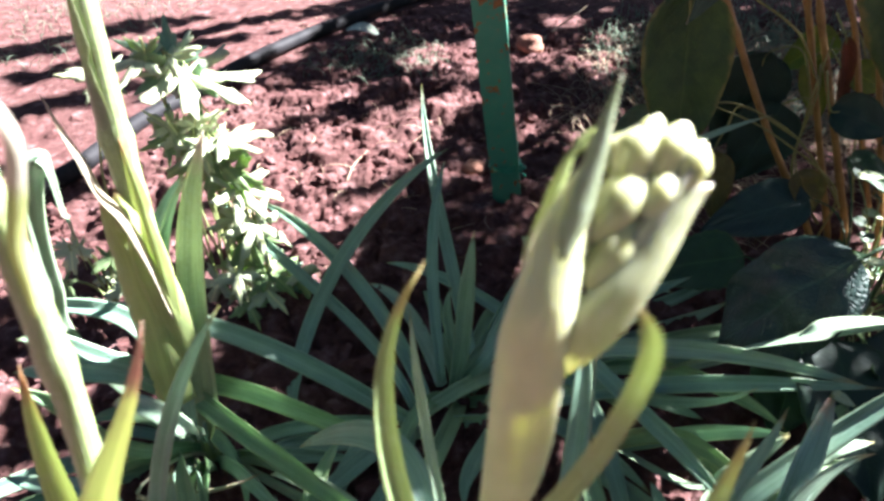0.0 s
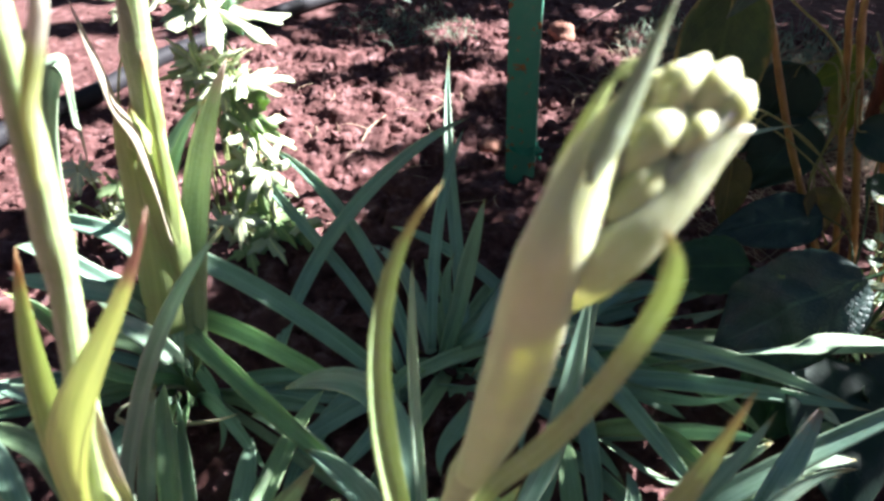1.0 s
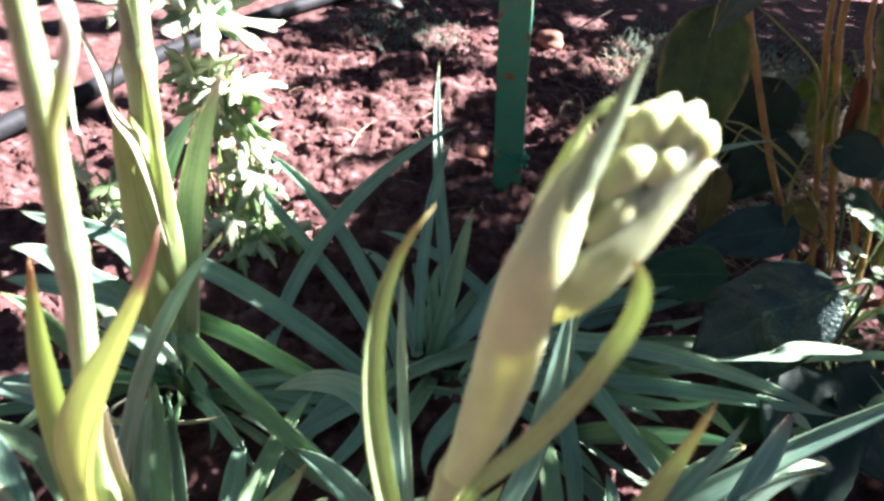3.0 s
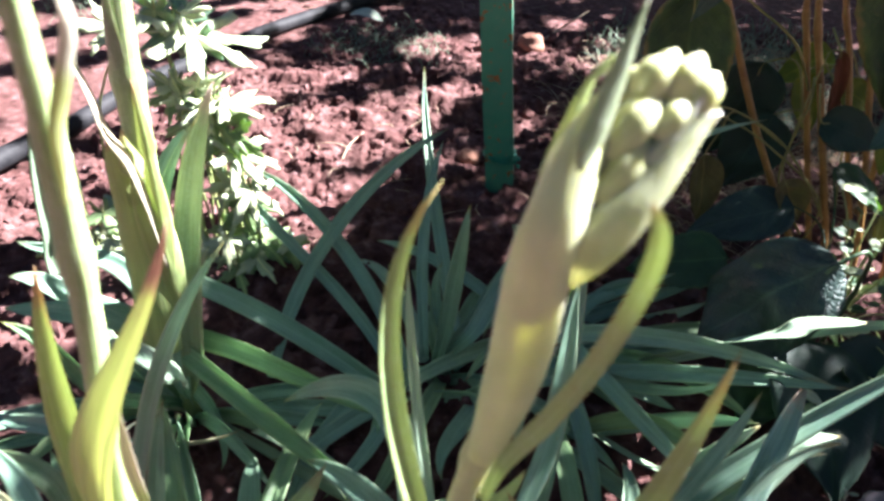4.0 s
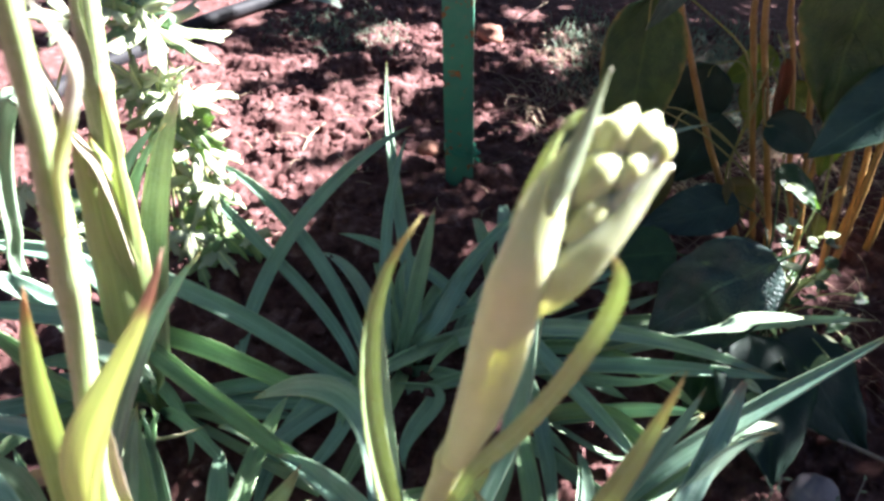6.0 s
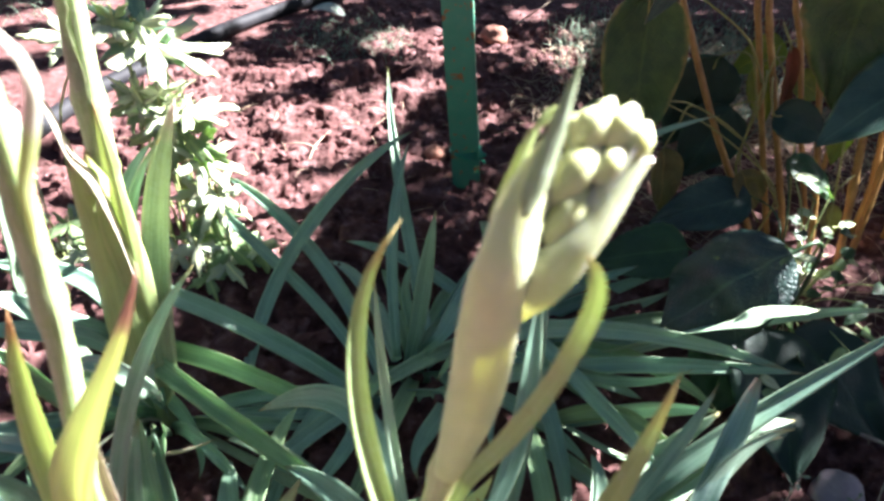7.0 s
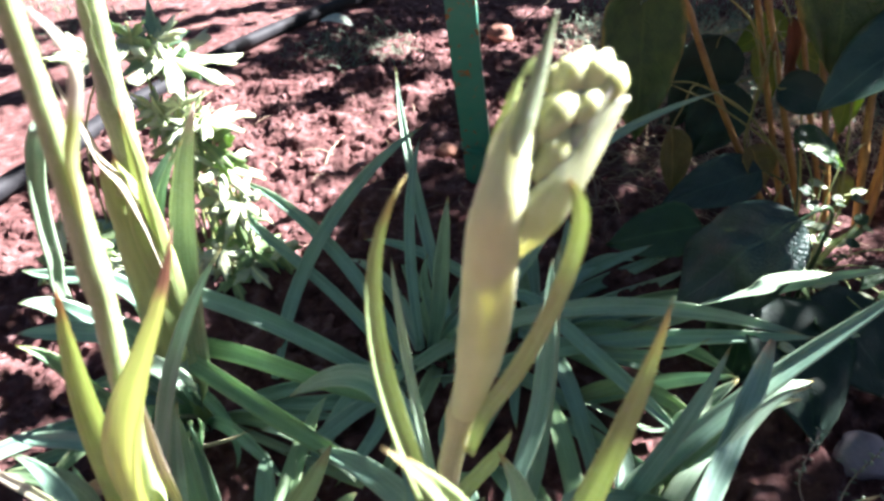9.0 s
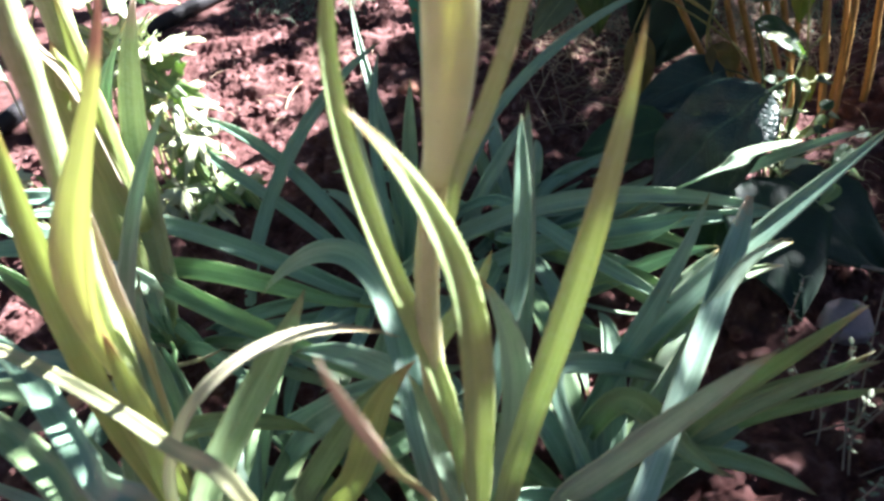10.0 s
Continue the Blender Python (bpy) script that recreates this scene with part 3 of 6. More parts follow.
def blunt_shape(t):
    """An even strap that ends bluntly."""
    return (0.80 + 0.20 * t) * (1.0 if t < 0.80 else (1 - ((t - 0.80) / 0.20) ** 2.0) * 0.75 + 0.25)


def lobe_shape(t):
    """A short broad leaf drawn out into a narrow withered point."""
    marks = ((0.0, 0.30), (0.2, 0.38), (0.32, 0.62), (0.42, 0.88), (0.50, 1.0), (0.57, 0.93), (0.65, 0.70), (0.74, 0.48), (0.82, 0.34), (0.91, 0.21), (1.0, 0.02))
    for (ta, wa), (tb, wb) in zip(marks, marks[1:]):
        if t <= tb:
            return wa + (wb - wa) * (t - ta) / (tb - ta)
    return 0.02


def strap_leaf(plant, a, b, c, d, width, material, twist=0.0):
    """One strap leaf: an arching curve from the crown of its plant, out through a, b, c to its tip d."""
    root = Vector(plant.location)
    a, b, c, d = Vector(a), Vector(b), Vector(c), Vector(d)
    line = bezier(a, b, c, d, 18)
    if (a - root).length > 0.03 and a.z > 0.02:
        back = a - (b - a) * min(0.9, (a - root).length * 0.45 / max((b - a).length, 1e-3))
        back.z = max(back.z, 0.01)
        base = root + (a - root) * 0.06
        base.z = 0.0
        lower = bezier(base, root + Vector((0, 0, a.z * 0.45)), back, a, 9)
        line = lower[:-1] + line
    seed = len(plant.children) * 1.93
    shape = lobe_shape if material == red else blunt_shape if material == gloss else strap_shape
    share = (len(line) - 18) / len(line)
    bm = bmesh.new()
    blade(bm, line, width, lambda t: shape(t) if share == 0 else ((0.20 if material == red else 0.45) + (0.1 if material == red else 0.4) * min(1, t / max(share, 0.01)) if t < share else shape(0.2 + 0.8 * (t - share) / (1 - share))),
          FACE, twist, 0.5, 0.0011, 6, 0.16, seed)
    return part("leaf", bm, material, plant)


def boat(plant_part, line, width, material, face, keel=0.9, thick=0.0011, name="bract", profile=None):
    bm = bmesh.new()
    blade(bm, line, width, profile or (lambda t: (0.35 + 0.65 * math.sin(math.pi * min(1, t * 1.25 + 0.12)) if t < 0.7 else 1.0 * (1 - ((t - 0.7) / 0.3) ** 1.3) * 0.78) + 0.01), face, 0, keel, thick, 8, 0.1, width * 900)
    return part(name, bm, material, plant_part)


def husk(plant_part, rows, face, material, wrap=75.0, thick=0.0011, name="bract", lean=0.0):
    """A bract that wraps round what it holds. rows: points along its outer ridge and its half width there."""
    face = Vector(face)
    line = spline([r[0] for r in rows], 34)
    halves = spline([(r[1], 0, 0) for r in rows], 34)
    bm = bmesh.new()
    uv = bm.loops.layers.uv.verify()
    across, outer, inner = 14, [], []
    for i, p in enumerate(line):
        d = (line[min(i + 1, 33)] - line[max(i - 1, 0)]).normalized()
        out = (face - d * face.dot(d)).normalized()
        side = d.cross(out)
        w = max(halves[i].x, 0.00015)
        phi = radians(wrap) * min(1.0, 0.35 + w / 0.004)
        r = w / math.sin(min(phi, math.pi / 2))
        a, b = [], []
        for k in range(across + 1):
            s = 2 * k / across - 1
            angle = s * phi + lean * (1 - s * s)
            rr = r * (1 + 0.05 * noise.noise(Vector((i * 0.22, s * 1.6, w * 300))))
            q = p + side * (rr * math.sin(angle)) + out * (rr * math.cos(angle) - r)
            e = (side * math.sin(angle) + out * math.cos(angle)) * (thick * (1.05 - abs(s) ** 3) / 2)
            a.append(bm.verts.new(q + e))
            b.append(bm.verts.new(q - e))
        outer.append(a)
        inner.append(b)
    for i in range(33):
        for k in range(across):
            for grid, flip in ((outer, False), (inner, True)):
                c, u = [grid[i][k], grid[i][k + 1], grid[i + 1][k + 1], grid[i + 1][k]], [(k, i), (k + 1, i), (k + 1, i + 1), (k, i + 1)]
                f = bm.faces.new(c[::-1] if flip else c)
                for loop, (x, y) in zip(f.loops, u[::-1] if flip else u):
                    loop[uv].uv = (x / across, y / 33)
        for k in (0, across):
            f = bm.faces.new((outer[i][k], inner[i][k], inner[i + 1][k], outer[i + 1][k]))
            for loop in f.loops:
                loop[uv].uv = (k / across, i / 33)
    for i in (0, 33):
        for k in range(across):
            bm.faces.new((outer[i][k], outer[i][k + 1], inner[i][k + 1], inner[i][k]))
    bmesh.ops.recalc_face_normals(bm, faces=bm.faces)
    return part(name, bm, material, plant_part)


def bud(plant_part, base, tip, fat, seed, material):
    """One closed bud: a plump pointed body with a seam where its petals meet."""
    base, tip = Vector(base), Vector(tip)
    d = (tip - base)
    length = d.length
    d.normalize()
    side = d.cross(Vector((0, -0.7, 0.7))).normalized()
    other = d.cross(side)
    bm = bmesh.new()
    uv = bm.loops.layers.uv.verify()
    rings = []
    for i in range(13):
        t = i / 12
        r = fat / 2 * (0.55 + 0.45 * math.sin(math.pi * min(1.0, t * 0.85 + 0.08))) * (1.0 if t < 0.58 else math.cos((t - 0.58) / 0.42 * 1.47) ** 0.62)
        ring = []
        for k in range(14):
            a = 2 * math.pi * k / 14 + seed
            rr = r * (1 + 0.09 * math.cos(3 * a + seed) + 0.05 * math.cos(6 * a) * t + 0.04 * noise.noise(Vector((math.cos(a), math.sin(a), t * 3 + seed))))
            ring.append(bm.verts.new(base + d * (length * t) + (side * math.cos(a) + other * math.sin(a)) * rr))
        rings.append(ring)
    for i in range(12):
        for k in range(14):
            f = bm.faces.new((rings[i][k], rings[i][(k + 1) % 14], rings[i + 1][(k + 1) % 14], rings[i + 1][k]))
            for loop, (x, y) in zip(f.loops, ((k, i), (k + 1, i), (k + 1, i + 1), (k, i + 1))):
                loop[uv].uv = (x / 14, y / 12)
    bm.faces.new(rings[-1])
    bm.faces.new(rings[0][::-1])
    bmesh.ops.recalc_face_normals(bm, faces=bm.faces)
    return part("bud", bm, material, plant_part)


def flower_stalk(plant, points, radii, nodes=(), skin=None, flat=1.0):
    """The upright stalk of a clump, swollen where its bracts leave it."""
    line = spline(points, 60)
    rr = []
    for i, p in enumerate(line):
        f = i / 59 * (len(radii) - 1)
        k = min(int(f), len(radii) - 2)
        r = radii[k] + (radii[k + 1] - radii[k]) * (f - k)
        for z in nodes:
            r *= 1 + 0.22 * math.exp(-((p.z - z) / 0.006) ** 2)
        rr.append(r)
    bm = bmesh.new()
    tube(bm, line, rr, 16, 0.05, flat)
    return part("flower_stalk", bm, skin or stalk_green, plant, "pale green upright flower stalk")


GROUP = "tuberose clumps in the bed"
main_plant = thing("tuberose_plant", (0.078, 0.062, 0), "tuberose with a tight pale bud spike and strap leaves", "plant", GROUP)
front_plant = thing("tuberose_plant", (-0.055, 0.068, 0), "tuberose with a jointed stalk and red-tipped yellow-green leaves", "plant", GROUP)
leftb_plant = thing("tuberose_plant", (-0.158, 0.29, 0), "tuberose with tall sunlit stalk and broad green leaves", "plant", GROUP)
rear_plant = thing("tuberose_plant", (0.045, 0.372, 0), "tuberose clump of blue-green arching strap leaves", "plant", GROUP)
cross_plant = thing("tuberose_plant", (-0.115, 0.37, 0), "single blue-green tuberose shoot leaning over bare earth", "plant", GROUP)
right_plant = thing("tuberose_plant", (0.145, 0.405, 0), "tuberose clump with leaves spread under dark foliage", "plant", GROUP)
side_plant = thing("tuberose_plant", (0.168, 0.11, 0), "tuberose clump with broad shiny blue-green leaves", "plant", GROUP)

# the stalk with the bud spike
stalk = flower_stalk(main_plant, [(0.078, 0.062, -0.01), (0.075, 0.058, 0.14), (0.072, 0.055, 0.198), (0.072, 0.054, 0.254), (0.0765, 0.0525, 0.290), (0.0800, 0.0525, 0.312), (0.0822, 0.0530, 0.330), (0.0842, 0.0535, 0.348), (0.0855, 0.0535, 0.366), (0.0880, 0.0555, 0.382), (0.0930, 0.0590, 0.394), (0.100, 0.063, 0.402)],
                     [0.0070, 0.0060, 0.0050, 0.0044, 0.0042, 0.0049, 0.0060, 0.0064, 0.0063, 0.0060, 0.0054, 0.0040], (0.297,), sheath_skin, 0.8)

# rear clump
strap_leaf(rear_plant, (0.058, 0.36, 0.036), (0.041, 0.48, 0.024), (-0.005, 0.577, 0.098), (-0.017, 0.654, 0.185), 0.0132, blue, 0)
strap_leaf(rear_plant, (0.029, 0.37, 0.02), (0.016, 0.426, 0.058), (0.006, 0.465, 0.118), (0.023, 0.5, 0.174), 0.0108, blue, 0)
strap_leaf(rear_plant, (0.04, 0.36, 0.019), (0.051, 0.345, 0.087), (0.053, 0.326, 0.157), (0.06, 0.308, 0.225), 0.0132, blue, 0)
strap_leaf(rear_plant, (0.048, 0.374, 0.012), (0.048, 0.376, 0.055), (0.027, 0.365, 0.095), (0.04, 0.36, 0.137), 0.0096, blue, 0)
strap_leaf(rear_plant, (0.021, 0.341, 0.012), (-0.014, 0.443, 0.008), (-0.09, 0.486, 0.104), (-0.179, 0.53, 0.105), 0.0144, blue, 0)
strap_leaf(rear_plant, (0.007, 0.345, 0.012), (-0.042, 0.441, 0.023), (-0.145, 0.471, 0.064), (-0.215, 0.52, 0.119), 0.012, blue, 0)
strap_leaf(rear_plant, (0.029, 0.37, 0.013), (0.012, 0.421, 0.008), (-0.015, 0.472, 0.037), (-0.062, 0.5, 0.024), 0.0144, pale, 25)
strap_leaf(rear_plant, (0.022, 0.318, 0.012), (-0.083, 0.375, 0.022), (-0.168, 0.341, 0.139), (-0.296, 0.34, 0.11), 0.0168, blue, 15)
strap_leaf(rear_plant, (0.012, 0.336, 0.012), (0.107, 0.385, 0.076), (0.222, 0.333, 0.130), (0.368, 0.338, 0.070), 0.0156, pale, 10)
strap_leaf(rear_plant, (0.07, 0.33, 0.019), (0.147, 0.33, 0.078), (0.262, 0.33, 0.082), (0.368, 0.329, 0.081), 0.0144, blue, 10)
strap_leaf(rear_plant, (0.04, 0.331, 0.012), (0.123, 0.332, 0.026), (0.042, 0.285, 0.026), (0.06, 0.237, 0.026), 0.0168, blue, 20)
strap_leaf(rear_plant, (0.139, 0.37, 0.075), (0.182, 0.316, 0.066), (0.217, 0.252, 0.078), (0.217, 0.19, 0.115), 0.0132, blue, 15)
strap_leaf(rear_plant, (0.056, 0.4, 0.017), (0.107, 0.445, 0.126), (0.178, 0.471, 0.2), (0.302, 0.5, 0.224), 0.01, blue, 0)
strap_leaf(rear_plant, (0.09, 0.391, 0.012), (0.1, 0.422, 0.049), (0.133, 0.426, 0.088), (0.155, 0.44, 0.126), 0.0144, pale, 0)
strap_leaf(rear_plant, (0.073, 0.36, 0.073), (0.085, 0.409, 0.066), (0.102, 0.461, 0.078), (0.132, 0.5, 0.088), 0.0156, blue, 0)
strap_leaf(rear_plant, (0.049, 0.37, 0.031), (0.06, 0.391, 0.056), (0.087, 0.389, 0.075), (0.08, 0.4, 0.022), 0.012, pale, 40)
strap_leaf(rear_plant, (-0.012, 0.32, 0.012), (-0.038, 0.287, 0.018), (-0.088, 0.311, 0.008), (-0.111, 0.28, 0.02), 0.0144, blue, 20)
strap_leaf(rear_plant, (-0.018, 0.332, 0.012), (-0.033, 0.282, 0.026), (-0.046, 0.232, 0.026), (-0.042, 0.179, 0.026), 0.0156, blue, 20)
strap_leaf(rear_plant, (0.002, 0.335, 0.012), (0.02, 0.291, 0.026), (0, 0.246, 0.026), (-0.023, 0.209, 0.026), 0.0132, blue, 30)
strap_leaf(rear_plant, (0.022, 0.32, 0.012), (-0.026, 0.302, 0.026), (-0.034, 0.239, 0.026), (-0.062, 0.22, 0.049), 0.0144, blue, 20)
# cross clump
strap_leaf(cross_plant, (-0.1, 0.33, 0.012), (-0.128, 0.462, 0.008), (-0.053, 0.475, 0.144), (0.025, 0.522, 0.175), 0.0144, blue, 0)
# main clump
strap_leaf(main_plant, (0.122, 0.19, 0.089), (0.126, 0.21, 0.138), (0.127, 0.225, 0.185), (0.131, 0.24, 0.236), 0.0146, blue, 10)
strap_leaf(main_plant, (0.113, 0.16, 0.147), (0.126, 0.185, 0.173), (0.12, 0.204, 0.205), (0.125, 0.22, 0.238), 0.0123, blue, 15)
# right clump
strap_leaf(right_plant, (0.103, 0.384, 0.012), (0.151, 0.461, 0.008), (0.238, 0.491, 0.016), (0.315, 0.52, 0.042), 0.0156, blue, 20)
strap_leaf(right_plant, (0.131, 0.381, 0.012), (0.182, 0.44, 0.021), (0.247, 0.466, 0.008), (0.311, 0.5, 0.022), 0.0156, pale, 20)
strap_leaf(right_plant, (0.119, 0.394, 0.012), (0.142, 0.463, 0.021), (0.206, 0.455, 0.06), (0.26, 0.48, 0.065), 0.0144, blue, 20)
strap_leaf(right_plant, (0.218, 0.398, 0.012), (0.303, 0.405, 0.044), (0.336, 0.362, 0.122), (0.41, 0.33, 0.153), 0.011, pale, 10)
strap_leaf(right_plant, (0.209, 0.418, 0.012), (0.255, 0.415, 0.011), (0.288, 0.458, 0.013), (0.332, 0.46, 0.025), 0.0132, blue, 10)
strap_leaf(right_plant, (0.159, 0.311, 0.012), (0.226, 0.33, 0.016), (0.23, 0.284, 0.082), (0.273, 0.26, 0.104), 0.0144, blue, 15)
strap_leaf(right_plant, (0.152, 0.308, 0.012), (0.207, 0.304, 0.061), (0.215, 0.293, 0.07), (0.271, 0.25, 0.045), 0.0144, dull, 15)
strap_leaf(right_plant, (0.148, 0.295, 0.012), (0.182, 0.278, 0.017), (0.198, 0.242, 0.026), (0.218, 0.22, 0.048), 0.0144, blue, 20)
strap_leaf(right_plant, (0.138, 0.34, 0.062), (0.183, 0.328, 0.065), (0.232, 0.311, 0.061), (0.263, 0.3, 0.104), 0.012, blue, 30)
# two leaves that lie flat under the crown's gaps
LYING = (0.35, 0.05, 0.93)
boat(right_plant, spline([(0.165, 0.330, 0.004), (0.2192, 0.2620, 0.0390), (0.2430, 0.2550, 0.0659), (0.2599, 0.2600, 0.0810), (0.2762, 0.2650, 0.0967)], 26), 0.0125, pale, LYING, 0.15, name="leaf", profile=strap_shape)
boat(right_plant, spline([(0.200, 0.400, 0.004), (0.2560, 0.3560, 0.0820), (0.2980, 0.3350, 0.1214), (0.3194, 0.3370, 0.1334), (0.3401, 0.3350, 0.1404), (0.3560, 0.3340, 0.1440)], 30), 0.0165, pale, LYING, 0.15, name="leaf", profile=strap_shape)
# side clump
strap_leaf(side_plant, (0.190, 0.192, 0.064), (0.239, 0.228, 0.088), (0.305, 0.258, 0.125), (0.395, 0.286, 0.188), 0.0175, blue, 10)
strap_leaf(side_plant, (0.176, 0.080, 0.086), (0.205, 0.130, 0.090), (0.254, 0.202, 0.112), (0.279, 0.245, 0.155), 0.0165, gloss, -10)
boat(side_plant, spline([(0.172, 0.115, 0.004), (0.2150, 0.1850, 0.0500), (0.2672, 0.2400, 0.0767), (0.2919, 0.2500, 0.0955), (0.3056, 0.2520, 0.1040), (0.3230, 0.2540, 0.1080)], 30), 0.0135, pale, (0.35, 0.05, 0.93), 0.15, name="leaf", profile=strap_shape)
strap_leaf(side_plant, (0.159, 0.15, 0.052), (0.184, 0.174, 0.095), (0.22, 0.194, 0.133), (0.236, 0.21, 0.184), 0.0123, blue, 0)
strap_leaf(side_plant, (0.206, 0.15, 0.09), (0.236, 0.18, 0.099), (0.252, 0.208, 0.143), (0.3, 0.22, 0.138), 0.0134, pale, 20)
strap_leaf(side_plant, (0.135, 0.07, 0.107), (0.161, 0.069, 0.138), (0.182, 0.066, 0.175), (0.213, 0.065, 0.202), 0.0150, pale, 20)
strap_leaf(side_plant, (0.192, 0.126, 0.052), (0.225, 0.128, 0.100), (0.254, 0.121, 0.146), (0.279, 0.11, 0.18), 0.019, green, 35)
strap_leaf(side_plant, (0.192, 0.128, 0.045), (0.230, 0.131, 0.080), (0.27, 0.126, 0.109), (0.301, 0.12, 0.137), 0.016, dull, 35)
strap_leaf(side_plant, (0.157, 0.15, 0.041), (0.187, 0.144, 0.137), (0.198, 0.126, 0.052), (0.236, 0.1, 0.06), 0.0179, dull, 20)
strap_leaf(side_plant, (0.222, 0.15, 0.053), (0.25, 0.143, 0.078), (0.281, 0.137, 0.105), (0.317, 0.13, 0.118), 0.016, dull, 30)
strap_leaf(side_plant, (0.226, 0.15, 0.039), (0.26, 0.141, 0.06), (0.286, 0.133, 0.096), (0.326, 0.12, 0.105), 0.013, green, 30)
strap_leaf(side_plant, (0.196, 0.13, 0.048), (0.227, 0.12, 0.065), (0.263, 0.115, 0.052), (0.289, 0.1, 0.037), 0.013, dull, 25)
strap_leaf(side_plant, (0.149, 0.16, 0.1), (0.186, 0.166, 0.094), (0.213, 0.176, 0.068), (0.24, 0.18, 0.044), 0.014, blue, 20)
strap_leaf(side_plant, (0.213, 0.2, 0.053), (0.24, 0.228, 0.076), (0.282, 0.246, 0.096), (0.325, 0.26, 0.082), 0.012, dull, 10)
strap_leaf(side_plant, (0.239, 0.268, 0.030), (0.255, 0.277, 0.045), (0.274, 0.287, 0.055), (0.295, 0.299, 0.060), 0.013, pale, 30)
# main clump
strap_leaf(main_plant, (0.101, 0.055, 0.129), (0.112, 0.055, 0.204), (0.133, 0.053, 0.273), (0.138, 0.054, 0.348), 0.011, olive, -8)
strap_leaf(main_plant, (0.075, 0.05, 0.204), (0.064, 0.055, 0.252), (0.03, 0.066, 0.334), (0.061, 0.071, 0.377), 0.0080, olive, 25)
strap_leaf(main_plant, (0.086, 0.03, 0.174), (0.085, 0.022, 0.232), (0.094, 0.008, 0.301), (0.062, -0.005, 0.352), 0.0115, olive, 30)
strap_leaf(main_plant, (0.065, -0.03, 0.269), (0.064, -0.04, 0.29), (0.059, -0.045, 0.313), (0.06, -0.055, 0.334), 0.0028, rusty, 20)
strap_leaf(main_plant, (0.014, 0.08, 0.094), (0.039, 0.075, 0.128), (0.034, 0.07, 0.177), (0.064, 0.065, 0.207), 0.015, yellow, 20)
strap_leaf(main_plant, (-0.006, 0.09, 0.086), (0.012, 0.09, 0.117), (0.027, 0.09, 0.152), (0.055, 0.09, 0.176), 0.0134, dull, 20)
strap_leaf(main_plant, (0.075, 0.05, 0.142), (0.068, 0.05, 0.165), (0.067, 0.05, 0.192), (0.062, 0.05, 0.216), 0.0101, pale, 45)
strap_leaf(main_plant, (0.071, 0.09, 0.187), (0.077, 0.089, 0.206), (0.093, 0.095, 0.218), (0.098, 0.095, 0.238), 0.008, olive, 10)
strap_leaf(main_plant, (0.096, 0.1, 0.057), (0.108, 0.096, 0.114), (0.115, 0.094, 0.175), (0.092, 0.09, 0.229), 0.019, pale, 25)
strap_leaf(main_plant, (0.056, 0.1, 0.16), (0.042, 0.187, 0.189), (0.009, 0.167, 0.204), (-0.043, 0.207, 0.127), 0.0157, blue, 20)
strap_leaf(main_plant, (0.063, 0.1, 0.152), (0.04, 0.138, 0.125), (0.007, 0.175, 0.109), (-0.029, 0.2, 0.081), 0.0157, blue, 25)
strap_leaf(main_plant, (0.059, 0.12, 0.178), (0.049, 0.146, 0.203), (0.042, 0.16, 0.238), (0.038, 0.175, 0.271), 0.0056, pale, 0)
strap_leaf(main_plant, (-0.031, 0.045, 0.152), (-0.019, 0.07, 0.173), (0.002, 0.085, 0.193), (0.017, 0.098, 0.221), 0.0146, dull, 15)
strap_leaf(main_plant, (0.032, 0.12, 0.119), (-0.014, 0.124, 0.096), (-0.021, 0.15, 0.044), (-0.059, 0.134, 0.012), 0.0146, blue, 20)
strap_leaf(main_plant, (0.044, 0.12, 0.129), (0.003, 0.138, 0.103), (-0.019, 0.154, 0.055), (-0.066, 0.17, 0.036), 0.0146, blue, 30)
# leftb clump
strap_leaf(leftb_plant, (-0.145, 0.29, 0.093), (-0.09, 0.278, 0.102), (-0.034, 0.264, 0.078), (0.021, 0.25, 0.073), 0.0168, lush, 25)
strap_leaf(leftb_plant, (-0.138, 0.27, 0.095), (-0.076, 0.239, 0.081), (-0.012, 0.203, 0.074), (0.043, 0.16, 0.085), 0.0179, lush, 25)
strap_leaf(leftb_plant, (-0.133, 0.27, 0.098), (-0.129, 0.279, 0.166), (-0.122, 0.286, 0.236), (-0.105, 0.308, 0.293), 0.0215, dusty, 0)
strap_leaf(leftb_plant, (-0.171, 0.310, 0.183), (-0.158, 0.310, 0.219), (-0.143, 0.310, 0.243), (-0.126, 0.310, 0.261), 0.0075, blue, 10)
strap_leaf(leftb_plant, (-0.142, 0.26, 0.094), (-0.136, 0.264, 0.16), (-0.145, 0.267, 0.229), (-0.1, 0.27, 0.286), 0.0112, blue, 0)
strap_leaf(leftb_plant, (-0.145, 0.27, 0.061), (-0.168, 0.311, 0.026), (-0.098, 0.258, 0.026), (-0.103, 0.221, 0.026), 0.0134, blue, 20)
strap_leaf(leftb_plant, (-0.155, 0.2, 0.073), (-0.135, 0.213, 0.062), (-0.115, 0.227, 0.045), (-0.09, 0.24, 0.053), 0.0065, cream, 55)
strap_leaf(leftb_plant, (0.002, 0.2, 0.052), (-0.023, 0.218, 0.058), (-0.058, 0.231, 0.07), (-0.085, 0.24, 0.05), 0.0134, pale, 25)
strap_leaf(leftb_plant, (-0.171, 0.24, 0.148), (-0.188, 0.233, 0.157), (-0.208, 0.229, 0.159), (-0.225, 0.22, 0.166), 0.0134, blue, 15)
strap_leaf(leftb_plant, (-0.175, 0.26, 0.135), (-0.198, 0.252, 0.145), (-0.206, 0.249, 0.173), (-0.232, 0.24, 0.175), 0.0157, blue, 15)
